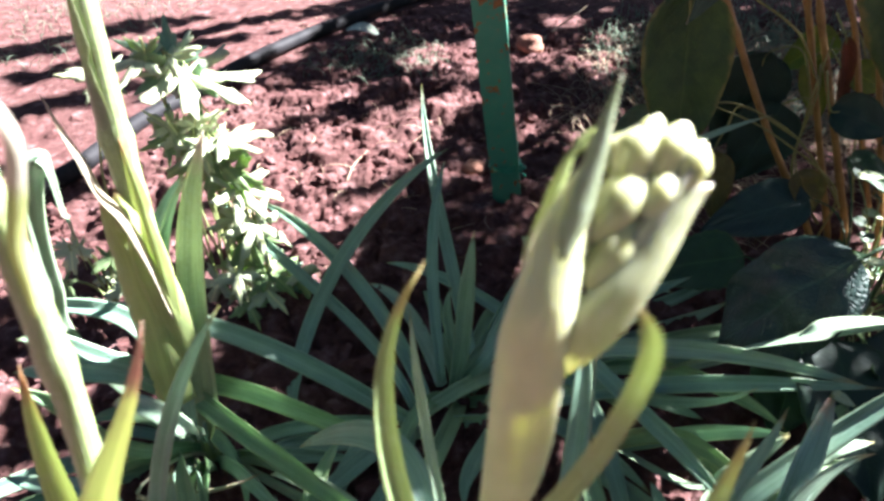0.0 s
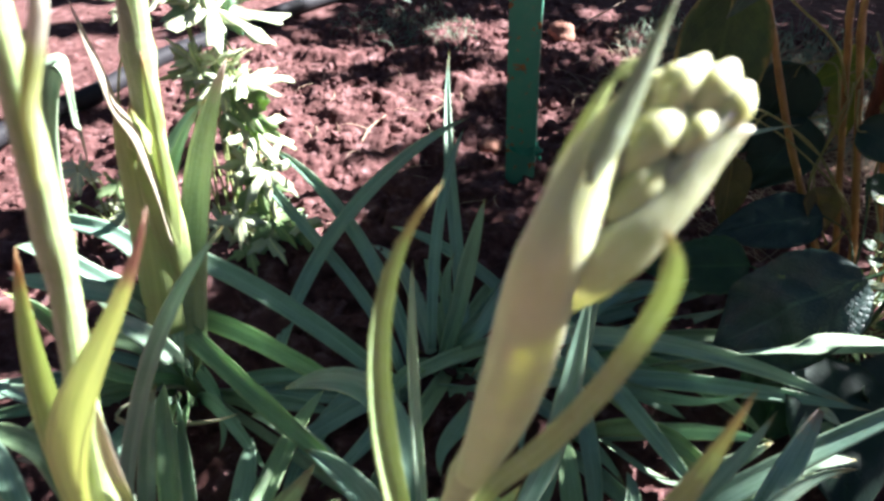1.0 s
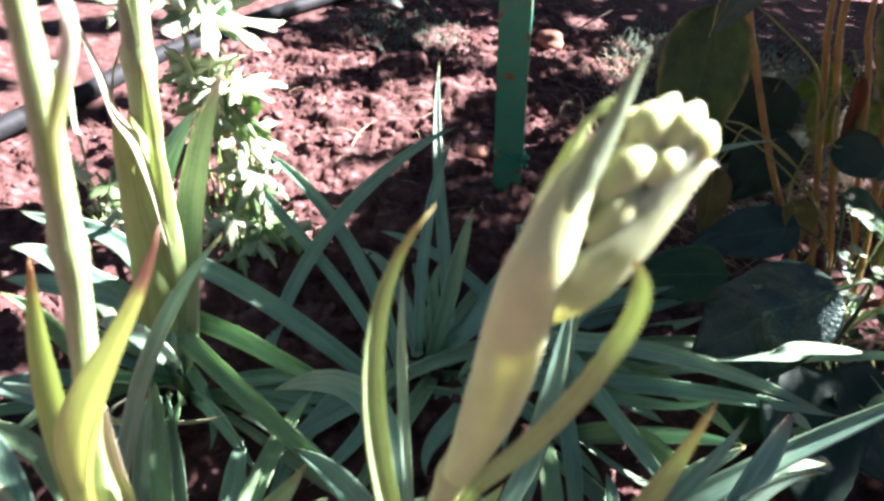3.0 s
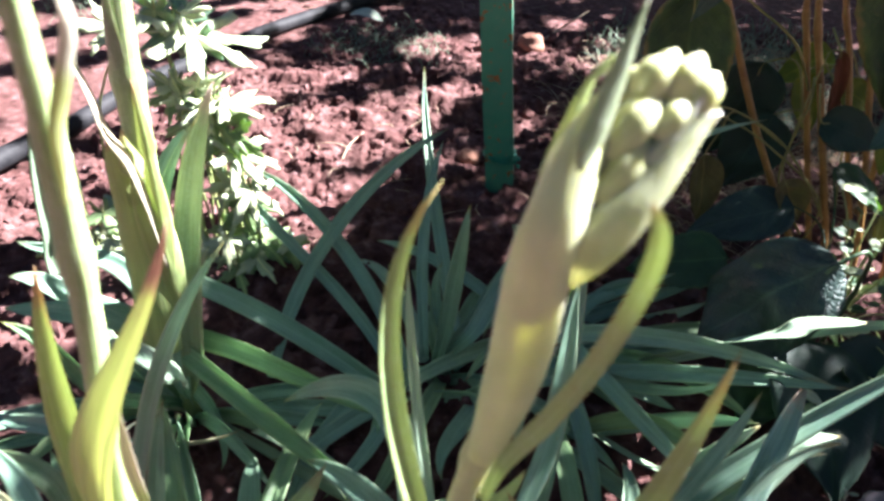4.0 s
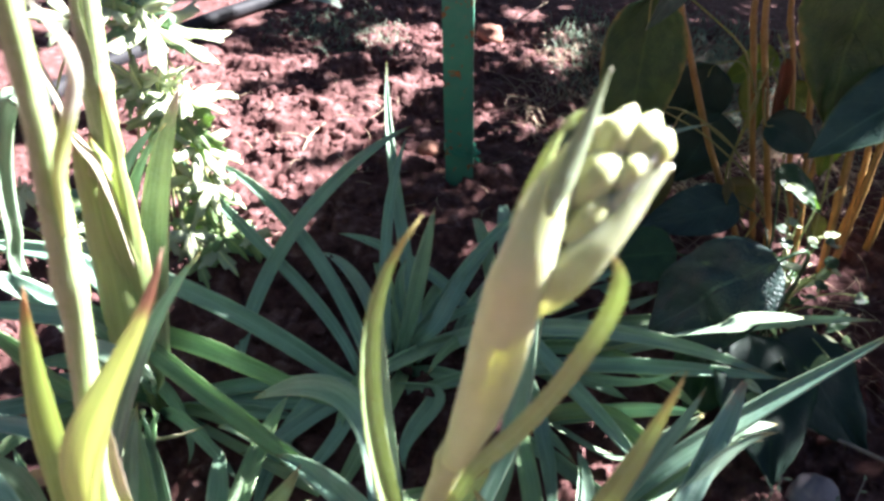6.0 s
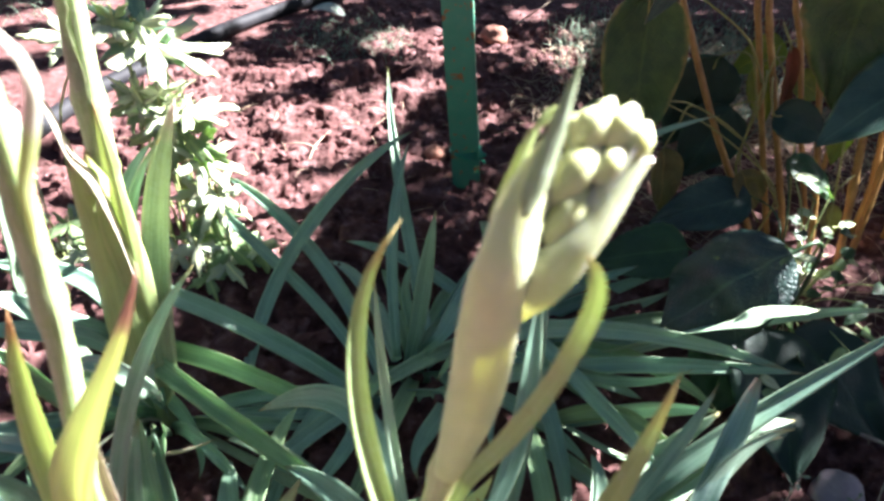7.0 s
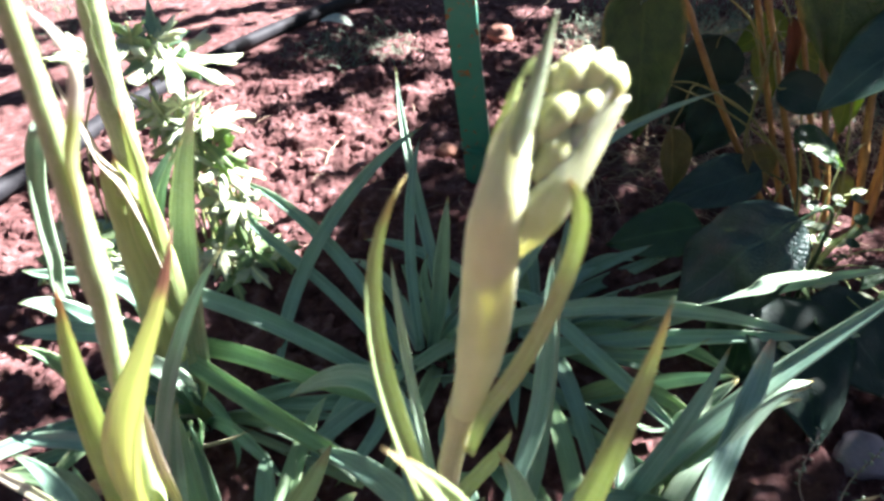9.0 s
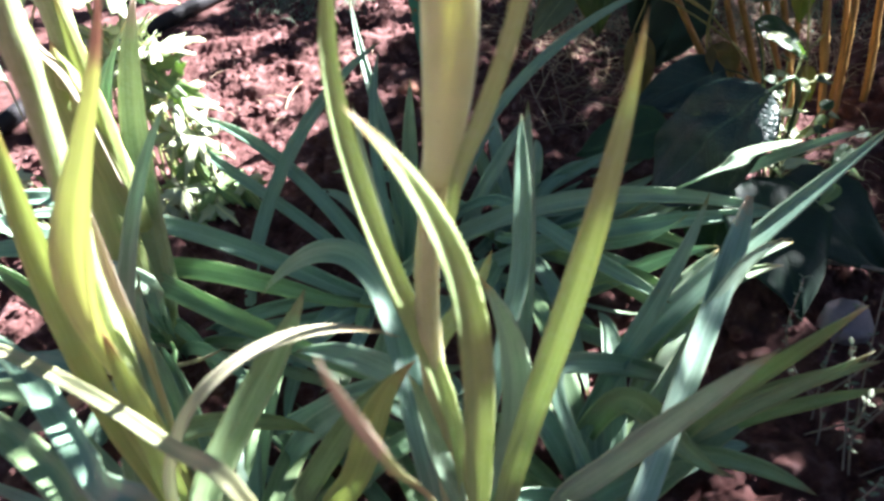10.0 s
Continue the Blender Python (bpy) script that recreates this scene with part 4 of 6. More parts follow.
strap_leaf(leftb_plant, (-0.165, 0.28, 0.125), (-0.176, 0.288, 0.182), (-0.236, 0.294, 0.148), (-0.272, 0.3, 0.157), 0.0134, blue, 15)
strap_leaf(leftb_plant, (-0.187, 0.24, 0.073), (-0.203, 0.227, 0.106), (-0.189, 0.218, 0.146), (-0.21, 0.2, 0.175), 0.0146, lush, 15)
strap_leaf(leftb_plant, (-0.108, 0.2, 0.147), (-0.127, 0.209, 0.153), (-0.15, 0.215, 0.156), (-0.167, 0.22, 0.141), 0.0123, pale, 20)
# front clump
strap_leaf(front_plant, (-0.1, 0.13, 0.128), (-0.087, 0.137, 0.185), (-0.071, 0.143, 0.243), (-0.037, 0.15, 0.291), 0.01, blue, 0)
strap_leaf(front_plant, (-0.073, 0.075, 0.152), (-0.075, 0.074, 0.211), (-0.073, 0.077, 0.272), (-0.063, 0.076, 0.329), 0.0135, yellow, 5)
strap_leaf(front_plant, (-0.044, 0.05, 0.226), (-0.059, 0.053, 0.276), (-0.019, 0.057, 0.318), (-0.007, 0.06, 0.364), 0.0158, red, 3)
strap_leaf(front_plant, (-0.043, 0.045, 0.153), (-0.042, 0.045, 0.187), (-0.041, 0.045, 0.218), (-0.041, 0.045, 0.252), 0.01, yellow, 20)
strap_leaf(front_plant, (-0.029, 0, 0.222), (-0.064, 0.027, 0.189), (-0.089, 0.077, 0.224), (-0.134, 0.09, 0.214), 0.012, blue, 20)
boat(front_plant, spline([(-0.030, 0.020, 0.004), (0.0300, -0.0200, 0.150), (0.0207, -0.0200, 0.2466), (-0.0101, 0.0060, 0.2368), (-0.0432, 0.0280, 0.2379), (-0.0842, 0.0500, 0.2398), (-0.1349, 0.0780, 0.2213), (-0.1500, 0.0950, 0.2050)], 44), 0.0052, cream_edged, (0.05, -0.55, 0.83), 0.35, name="leaf", profile=strap_shape)
strap_leaf(front_plant, (-0.064, 0.02, 0.189), (-0.086, 0.046, 0.178), (-0.116, 0.061, 0.182), (-0.144, 0.08, 0.188), 0.014, dull, 20)
strap_leaf(front_plant, (-0.026, 0.02, 0.19), (-0.024, 0.034, 0.231), (0.024, 0.042, 0.263), (0.061, 0.05, 0.235), 0.0075, cream, -42)
strap_leaf(front_plant, (-0.156, 0.14, 0.099), (-0.164, 0.146, 0.126), (-0.194, 0.145, 0.115), (-0.213, 0.15, 0.114), 0.013, dull, 20)
strap_leaf(front_plant, (-0.162, 0.18, 0.1), (-0.194, 0.188, 0.107), (-0.22, 0.192, 0.084), (-0.252, 0.2, 0.086), 0.012, blue, 20)
strap_leaf(front_plant, (-0.147, 0.16, 0.101), (-0.17, 0.167, 0.073), (-0.2, 0.173, 0.052), (-0.232, 0.18, 0.033), 0.012, dry, 20)
strap_leaf(front_plant, (-0.095, 0.12, 0.076), (-0.086, 0.125, 0.12), (-0.082, 0.125, 0.166), (-0.07, 0.13, 0.21), 0.01, blue, 15)
strap_leaf(front_plant, (-0.087, 0.1, 0.119), (-0.057, 0.114, 0.128), (-0.019, 0.123, 0.112), (-0.005, 0.13, 0.082), 0.013, dull, 25)

strap_leaf(front_plant, (-0.040, 0.062, 0.229), (-0.039, 0.058, 0.254), (-0.036, 0.055, 0.277), (-0.031, 0.052, 0.296), 0.0042, rusty, 35)

# ---- spike of buds ----
NEAR = (-0.15, -0.88, 0.42)
# the sheathing bract on the near side, its free point standing up beside the buds
husk(stalk, [((0.0777, 0.0475, 0.3000), 0.0040), ((0.0795, 0.0468, 0.3102), 0.0053), ((0.0818, 0.0460, 0.3259), 0.0070), ((0.0836, 0.0458, 0.3435), 0.0077), ((0.0844, 0.0455, 0.3591), 0.0076), ((0.0852, 0.0448, 0.3737), 0.0074), ((0.0867, 0.0462, 0.3833), 0.0066), ((0.0888, 0.0510, 0.3916), 0.0060), ((0.0906, 0.0548, 0.3975), 0.0052),
             ((0.0930, 0.0590, 0.4030), 0.0034), ((0.0955, 0.0625, 0.4085), 0.0016), ((0.0968, 0.0648, 0.4125), 0.0002)], NEAR, husk_skin, 52, 0.0015)
# its narrow inner bract, lit through at the foot
husk(stalk, [((0.0903, 0.0498, 0.3945), 0.0008), ((0.0914, 0.0524, 0.3990), 0.0024), ((0.0932, 0.0554, 0.4043), 0.0025), ((0.0950, 0.0586, 0.4097), 0.0020), ((0.0965, 0.0615, 0.4149), 0.0016), ((0.0981, 0.0645, 0.4200), 0.0009), ((0.0997, 0.0670, 0.4244), 0.0001)], (-0.2, -0.85, 0.45), bract_green, 50, 0.0009)
# the bract behind it, yellow-edged and curling away
boat(stalk, spline([(0.0835, 0.0560, 0.3850), (0.0846, 0.0574, 0.3911), (0.0873, 0.0612, 0.3978), (0.0905, 0.0658, 0.4059), (0.0942, 0.0685, 0.4106), (0.0983, 0.0700, 0.4132)], 24), 0.0040, yellow, (-0.5, -0.75, 0.4), -0.5)
# the lower bract that cradles the buds
husk(stalk, [((0.0905, 0.0495, 0.3625), 0.0014), ((0.0940, 0.0470, 0.3706), 0.0056), ((0.0988, 0.0470, 0.3790), 0.0068), ((0.1041, 0.0497, 0.3860), 0.0053), ((0.1089, 0.0537, 0.3927), 0.0042), ((0.1128, 0.0578, 0.3990), 0.0032), ((0.1160, 0.0608, 0.4031), 0.0019), ((0.1183, 0.0621, 0.4047), 0.0002)], (0.20, -0.88, 0.20), bract_skin, 62)
# the leaf below the sheath, curling over at its point
boat(stalk, spline([(0.0806, 0.0520, 0.2771), (0.0853, 0.0470, 0.3031), (0.0938, 0.0430, 0.3267), (0.1004, 0.0400, 0.3483), (0.1045, 0.0370, 0.3686), (0.1058, 0.0340, 0.3835), (0.1044, 0.0310, 0.3932), (0.1008, 0.0290, 0.4010)], 40), 0.0062, olive, (-0.35, -0.75, 0.55), 0.45, 0.0010, "leaf", lambda t: min(1.0, 0.55 + 1.8 * t) * (1 - 0.45 * t) * (1 - max(0.0, (t - 0.8) / 0.2) ** 2.4) + 0.02)
# a narrow inner bract between the buds
husk(stalk, [((0.1010, 0.0530, 0.3890), 0.0020), ((0.1066, 0.0560, 0.3960), 0.0024), ((0.1112, 0.0592, 0.4026), 0.0017), ((0.1142, 0.0622, 0.4076), 0.0002)], (0.35, -0.80, 0.30), bract_skin, 60, 0.0008)
for k, (a, b, fat) in enumerate((
        ((0.0960, 0.0540, 0.3850), (0.1068, 0.0612, 0.3985), 0.0098),
        ((0.0962, 0.0585, 0.3942), (0.1060, 0.0640, 0.4066), 0.0094),
        ((0.1060, 0.0598, 0.3985), (0.1117, 0.0640, 0.4064), 0.0074),
        ((0.1024, 0.0645, 0.4030), (0.1078, 0.0690, 0.4138), 0.0084),
        ((0.1088, 0.0648, 0.4045), (0.1134, 0.0692, 0.4142), 0.0080),
        ((0.1135, 0.0630, 0.4030), (0.1166, 0.0668, 0.4114), 0.0066),
        ((0.1015, 0.0660, 0.4060), (0.1050, 0.0690, 0.4130), 0.0052),
        ((0.1060, 0.0720, 0.4060), (0.1100, 0.0770, 0.4120), 0.0062),
        ((0.1110, 0.0710, 0.4050), (0.1150, 0.0755, 0.4110), 0.0060),
        ((0.1000, 0.0700, 0.4020), (0.1040, 0.0750, 0.4090), 0.0060))):
    bud(stalk, a, b, fat, k * 1.7, plump_bud)

# ---- stalks of the other two flowering clumps ----
second = flower_stalk(front_plant, [(-0.055, 0.068, -0.01), (-0.053, 0.060, 0.152), (-0.049, 0.060, 0.225), (-0.0435, 0.061, 0.285), (-0.040, 0.0635, 0.325), (-0.0365, 0.063, 0.360), (-0.0335, 0.062, 0.390), (-0.0325, 0.062, 0.415), (-0.030, 0.060, 0.47), (-0.029, 0.060, 0.53)],
                      [0.0060, 0.0055, 0.0050, 0.0043, 0.0041, 0.0042, 0.0035, 0.0032, 0.0029, 0.0024], (0.345,), stalk_pale)
boat(second, spline([(-0.0311, 0.0570, 0.3667), (-0.0291, 0.0570, 0.3765), (-0.0264, 0.0570, 0.3896), (-0.0208, 0.0570, 0.4035), (-0.0176, 0.0570, 0.4125), (-0.0179, 0.0570, 0.4192), (-0.0207, 0.0570, 0.4240), (-0.0245, 0.0570, 0.4285)], 34), 0.0040, bleached_above, (0.65, -0.25, 0.70), -0.2, profile=lambda t: min(1.0, 0.2 + t * 3.2) * (1 - t ** 4) + 0.03)
third = flower_stalk(leftb_plant, [(-0.158, 0.29, -0.01), (-0.152, 0.285, 0.06), (-0.1445, 0.272, 0.16), (-0.137, 0.266, 0.245), (-0.1315, 0.261, 0.310), (-0.1265, 0.260, 0.367), (-0.121, 0.260, 0.44), (-0.118, 0.26, 0.52)],
                     [0.0085, 0.0085, 0.0080, 0.0082, 0.0080, 0.0070, 0.0055, 0.004], (0.31,), stalk_pale)
# its long bract, green below, bleached and curving away above
boat(third, spline([(-0.1302, 0.2560, 0.1855), (-0.1305, 0.2520, 0.2322), (-0.1337, 0.2480, 0.2652), (-0.1412, 0.2460, 0.2829), (-0.1437, 0.2440, 0.3037), (-0.1464, 0.2420, 0.3215), (-0.1501, 0.2400, 0.3447)], 34), 0.0074, bleached, (0.70, -0.15, 0.70), -0.12, profile=lambda t: min(1.0, 0.3 + 3 * t) * (1 - t ** 3.5) + 0.03)
husk(third, [((-0.1463, 0.2510, 0.1082), 0.0131), ((-0.1442, 0.2510, 0.1570), 0.0125), ((-0.1439, 0.2510, 0.1977), 0.0110), ((-0.1434, 0.2510, 0.2323), 0.0092), ((-0.1440, 0.2510, 0.2598), 0.0065), ((-0.1458, 0.2510, 0.2779), 0.0012)], (0.25, -0.85, 0.40), yellow, 48)
boat(third, spline([(-0.1300, 0.2620, 0.1450), (-0.1290, 0.2540, 0.2080), (-0.1330, 0.2510, 0.2510), (-0.1370, 0.2520, 0.2850)], 24), 0.0205, yellow, (0.45, -0.60, 0.60), -0.45)
# a leaf folded over near its top, its point hanging
folded = bmesh.new()
blade(folded, spline([(-0.1650, 0.2880, 0.0000), (-0.2220, 0.2750, 0.1350), (-0.2150, 0.2680, 0.1960), (-0.2040, 0.2620, 0.2430), (-0.1910, 0.2580, 0.2790), (-0.1820, 0.2570, 0.2940), (-0.1760, 0.2560, 0.2990), (-0.1730, 0.2540, 0.2900), (-0.1730, 0.2520, 0.2680), (-0.1700, 0.2500, 0.2600), (-0.1690, 0.2480, 0.2290)], 60), 0.0120, lambda t: 0.7 + 0.3 * min(1, t / 0.2) if t < 0.55 else max(0.05, 1 - (t - 0.55) / 0.12 * 0.62) if t < 0.67 else 0.38 * (1 - (t - 0.67) / 0.33) + 0.04, (0.64, -0.35, 0.6), 0, 0.4, 0.0010, 6, 0.1, 4.4)
part("leaf", folded, pale, leftb_plant, "pale leaf folded over at its top")
boat(third, bezier((-0.1330, 0.2580, 0.170), (-0.1260, 0.2530, 0.215), (-0.1240, 0.2530, 0.265), (-0.1250, 0.2530, 0.315), 22), 0.0135, yellow, (0.3, -0.9, 0.2), -0.5)
boat(third, bezier((-0.1360, 0.2580, 0.285), (-0.1330, 0.2520, 0.315), (-0.1300, 0.2500, 0.350), (-0.1240, 0.2500, 0.400), 20), 0.0120, bract_green, (-0.2, -0.9, 0.2), -0.5)

# ---- leafy herb with lobed leaves ----
def lobed_leaf(parent, base, tip, width, face, material, seed, teeth=5, stemlet=None):
    """A flat, deeply cut leaf with pointed toothed lobes, lightly folded."""
    base, tip = Vector(base), Vector(tip)
    d = tip - base
    length = d.length
    d.normalize()
    out = Vector(face)
    out = (out - d * out.dot(d)).normalized()
    side = d.cross(out)
    bm = bmesh.new()
    uv = bm.loops.layers.uv.verify()
    top, under = [], []
    count = 110
    for sheet, off in ((top, 0.0003), (under, -0.0003)):
        hub = bm.verts.new(base + d * (length * 0.22) + out * off)
        rings = [[], [], []]
        for k in range(count + 1):
            a = -2.75 + 5.5 * k / count
            lobes = 1 - abs(((a * teeth * 1.14 / (2 * math.pi) + 0.5) % 1.0) * 2 - 1)
            small = 0.26 * abs(((a * teeth * 0.73 + seed) % 1.0) * 2 - 1)
            reach = (0.20 + 0.72 * lobes ** (1.0 if teeth > 5 else 0.85) + small * (0.2 + 1.1 * lobes)) * (0.66 + 0.34 * math.cos(a * 0.62))
            for ring, s in zip(rings, (0.33, 0.68, 1.0)):
                x, y = math.sin(a) * reach * s * width * 0.62, math.cos(a) * reach * s * length * 0.80
                lift = 0.10 * length * (noise.noise(Vector((x * 60 + seed, y * 60, seed))) - 0.9 * (s * s) * 0.35) + 0.02 * length * math.cos(a * teeth * 1.1) * s
                ring.append(bm.verts.new(base + d * (length * 0.22 + y) + side * x + out * (lift + off)))
        sheet.append(hub)
        sheet.append(rings)
        for k in range(count):
            f = [hub, rings[0][k], rings[0][k + 1]]
            made = [bm.faces.new(f if off < 0 else f[::-1])]
            for p, q in zip(rings, rings[1:]):
                f = [p[k], q[k], q[k + 1], p[k + 1]]
                made.append(bm.faces.new(f if off < 0 else f[::-1]))
            for m in made:
                for loop in m.loops:
                    v = loop.vert.co - base
                    loop[uv].uv = (0.5 + v.dot(side) / (width * 1.4), v.dot(d) / length)
    for k in range(count):
        bm.faces.new((top[1][2][k], top[1][2][k + 1], under[1][2][k + 1], under[1][2][k]))
    ob = part("leaf", bm, material, parent)
    if stemlet:
        bm = bmesh.new()
        tube(bm, spline(stemlet + [base, base + d * length * 0.25], 14), [0.0015 - 0.0006 * i / 13 for i in range(14)], 6)
        part("leaf_stem", bm, herb_stem, ob)
    return ob


herb = thing("leafy_herb", (-0.225, 0.505, 0), "sunlit green herb with deeply cut lobed leaves", "plant", "lobed herbs by the pipe")
# place, size, direction, kind; b and h take the sunlit colour, c the shaded
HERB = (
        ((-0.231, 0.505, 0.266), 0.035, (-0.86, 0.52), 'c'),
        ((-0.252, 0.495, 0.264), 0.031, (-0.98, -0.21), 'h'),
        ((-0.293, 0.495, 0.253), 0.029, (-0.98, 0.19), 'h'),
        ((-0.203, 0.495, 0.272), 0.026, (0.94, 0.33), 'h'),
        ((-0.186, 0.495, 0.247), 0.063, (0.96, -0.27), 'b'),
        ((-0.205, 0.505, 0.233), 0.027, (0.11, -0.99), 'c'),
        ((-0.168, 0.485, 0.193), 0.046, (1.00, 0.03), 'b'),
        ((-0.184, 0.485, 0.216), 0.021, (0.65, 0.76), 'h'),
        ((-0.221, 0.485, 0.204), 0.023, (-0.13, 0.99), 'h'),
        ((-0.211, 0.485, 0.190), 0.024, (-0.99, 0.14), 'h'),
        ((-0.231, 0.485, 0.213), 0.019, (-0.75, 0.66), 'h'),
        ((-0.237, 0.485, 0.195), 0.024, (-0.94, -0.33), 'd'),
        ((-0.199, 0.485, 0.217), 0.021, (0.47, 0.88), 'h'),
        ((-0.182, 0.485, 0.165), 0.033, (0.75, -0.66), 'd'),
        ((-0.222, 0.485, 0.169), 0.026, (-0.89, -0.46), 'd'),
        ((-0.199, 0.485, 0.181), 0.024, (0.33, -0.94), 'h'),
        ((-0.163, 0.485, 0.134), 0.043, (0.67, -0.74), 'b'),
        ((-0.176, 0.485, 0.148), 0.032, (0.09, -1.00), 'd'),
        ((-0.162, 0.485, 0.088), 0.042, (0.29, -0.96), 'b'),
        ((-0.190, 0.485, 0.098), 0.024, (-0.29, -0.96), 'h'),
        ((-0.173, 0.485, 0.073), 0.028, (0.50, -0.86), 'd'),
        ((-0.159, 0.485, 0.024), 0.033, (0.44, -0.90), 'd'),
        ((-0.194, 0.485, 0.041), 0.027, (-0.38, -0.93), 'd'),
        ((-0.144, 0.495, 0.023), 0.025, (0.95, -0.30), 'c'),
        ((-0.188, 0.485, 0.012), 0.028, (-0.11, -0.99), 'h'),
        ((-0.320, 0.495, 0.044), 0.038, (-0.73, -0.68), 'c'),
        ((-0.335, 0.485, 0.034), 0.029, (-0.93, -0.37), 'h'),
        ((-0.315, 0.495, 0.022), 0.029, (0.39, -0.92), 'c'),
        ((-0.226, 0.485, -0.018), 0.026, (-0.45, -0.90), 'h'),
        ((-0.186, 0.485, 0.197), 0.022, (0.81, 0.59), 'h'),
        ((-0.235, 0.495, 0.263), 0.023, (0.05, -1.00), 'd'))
pick = random.Random(5)
for k, (at, size, (dx, dz), kind) in enumerate(HERB):
    at = Vector(at)
    at.z = max(at.z, 0.016)
    size *= 1.35 if kind == "b" else 1.5
    d = Vector((dx, pick.uniform(-0.5, -0.1), dz)).normalized()
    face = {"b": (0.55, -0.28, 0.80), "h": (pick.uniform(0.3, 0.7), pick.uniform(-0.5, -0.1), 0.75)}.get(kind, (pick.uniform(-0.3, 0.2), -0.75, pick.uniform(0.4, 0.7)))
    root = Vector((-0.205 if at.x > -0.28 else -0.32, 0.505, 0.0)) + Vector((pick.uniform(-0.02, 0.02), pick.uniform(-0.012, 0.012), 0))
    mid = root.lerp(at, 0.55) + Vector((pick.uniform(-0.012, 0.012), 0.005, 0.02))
    lobed_leaf(herb, at - d * size * 0.5, at + d * size * 0.5, size * 1.2, face, {"c": herb_leaf_shade, "d": herb_leaf_cool}.get(kind, herb_leaf_lit), k * 2.1, 7 if kind == "b" else 5, [root, mid])
for n, (x, y, sizes) in enumerate(((-0.185, 0.475, ((0.036, 0.045, 0.040), (0.03, 0.028, 0.036), (0.0, 0.05, 0.034), (0.012, 0.02, 0.03))), (-0.335, 0.47, ((0.02, 0.06, 0.035), (-0.02, 0.075, 0.03), (0.035, 0.04, 0.035), (-0.035, 0.04, 0.03), (0.0, 0.09, 0.028))), (-0.15, 0.49, ((0.02, 0.03, 0.034), (-0.012, 0.045, 0.03), (0.03, 0.05, 0.026))))):
    small = thing("leafy_herb", (x, y, level(x, y)), "small low herb with rounded lobed leaves", "plant", "lobed herbs by the pipe")
    for k, (dx, z, size) in enumerate(sizes):
        at = Vector((x + dx, y - 0.008 * k, z))
        d = Vector((dx * 12 + 0.1, -0.3, -0.35)).normalized()
        lobed_leaf(small, at - d * size * 0.5, at + d * size * 0.5, size * 1.25, (0.2, -0.35, 0.9), herb_leaf_lit if k % 3 else herb_leaf_cool, k + n * 7.3, 4, [Vector((x, y, level(x, y))), Vector((x + dx * 0.4, y, z * 0.7))])

# ---- bushes ----
def ovate_leaf(parent, base, tip, width, face, material, droop=0.0, crinkle=0.06, fold=0.25, stem_from=None, seed=0.0, stem_mat=None, stem_thick=0.0012, blunt=False):
    """A broad pointed leaf with sunken veins, a toothed edge and its own leaf stem."""
    base, tip, face = Vector(base), Vector(tip), Vector(face).normalized()
    length = (tip - base).length
    mid = (base + tip) / 2 + face * droop * length
    line = [base * (1 - t) ** 2 + mid * (2 * t * (1 - t)) + tip * t * t for t in np.linspace(0, 1, 23)]
    bm = bmesh.new()
    uv = bm.loops.layers.uv.verify()
    n, across = len(line), 14
    top, under = [], []
    for i, p in enumerate(line):
        t = i / (n - 1)
        d = (line[min(i + 1, n - 1)] - line[max(i - 1, 0)]).normalized()
        out = (face - d * face.dot(d)).normalized()
        side = d.cross(out)
        w = width / 2 * (math.sin(math.pi * min(1.0, t ** 0.62)) ** 0.72 * (1.0 if t < 0.6 else 1 - 0.35 * ((t - 0.6) / 0.4) ** 2) + 0.004)
        if blunt:
            w = width / 2 * (max(0.0, 1 - abs(2 * t - 0.96) ** 2.6) ** 0.55 + 0.004)
        w *= 1 + (0.05 * abs(math.sin(i * 1.57 + seed)) if 1 < i < n - 1 else 0)
        a, b = [], []
        for k in range(across + 1):
            s = 2 * k / across - 1
            vein = abs(math.sin((t - abs(s) * 0.27) * 12.5))
            lift = fold * w * abs(s) ** 1.3 + crinkle * width * 0.28 * (vein - 0.6) * (1 - abs(s) ** 4) * abs(s) ** 0.4
            lift += crinkle * width * noise.noise(Vector((t * 4 + seed, s * 2, seed * 1.3)))
            q = p + side * (w * s) + out * lift
            a.append(bm.verts.new(q + out * 0.0004))
            b.append(bm.verts.new(q - out * 0.0004))
        top.append(a)
        under.append(b)
    for i in range(n - 1):
        for k in range(across):
            for grid, flip in ((top, False), (under, True)):
                c, u = [grid[i][k], grid[i][k + 1], grid[i + 1][k + 1], grid[i + 1][k]], [(k, i), (k + 1, i), (k + 1, i + 1), (k, i + 1)]
                f = bm.faces.new(c[::-1] if flip else c)
                for loop, (x, y) in zip(f.loops, u[::-1] if flip else u):
                    loop[uv].uv = (x / across, y / (n - 1))
        for k in (0, across):
            bm.faces.new((top[i][k], under[i][k], under[i + 1][k], top[i + 1][k]))
    ob = part("leaf", bm, material, parent)
    if stem_from:
        bm = bmesh.new()
        pts = [Vector(q) for q in stem_from] + [base, line[3]]
        tube(bm, spline(pts, 20), [stem_thick * (1 - 0.4 * i / 19) for i in range(20)], 7)
        part("leaf_stem", bm, stem_mat or petiole_skin, ob)
    return ob


bush = thing("leafy_bush", (0.46, 0.645, 0), "shaded bush with brown stems and large ovate leaves", "bush")
STEMS = []


def cane(*points):
    """One upright stem of the bush, from the ground up."""
    STEMS.append(points)


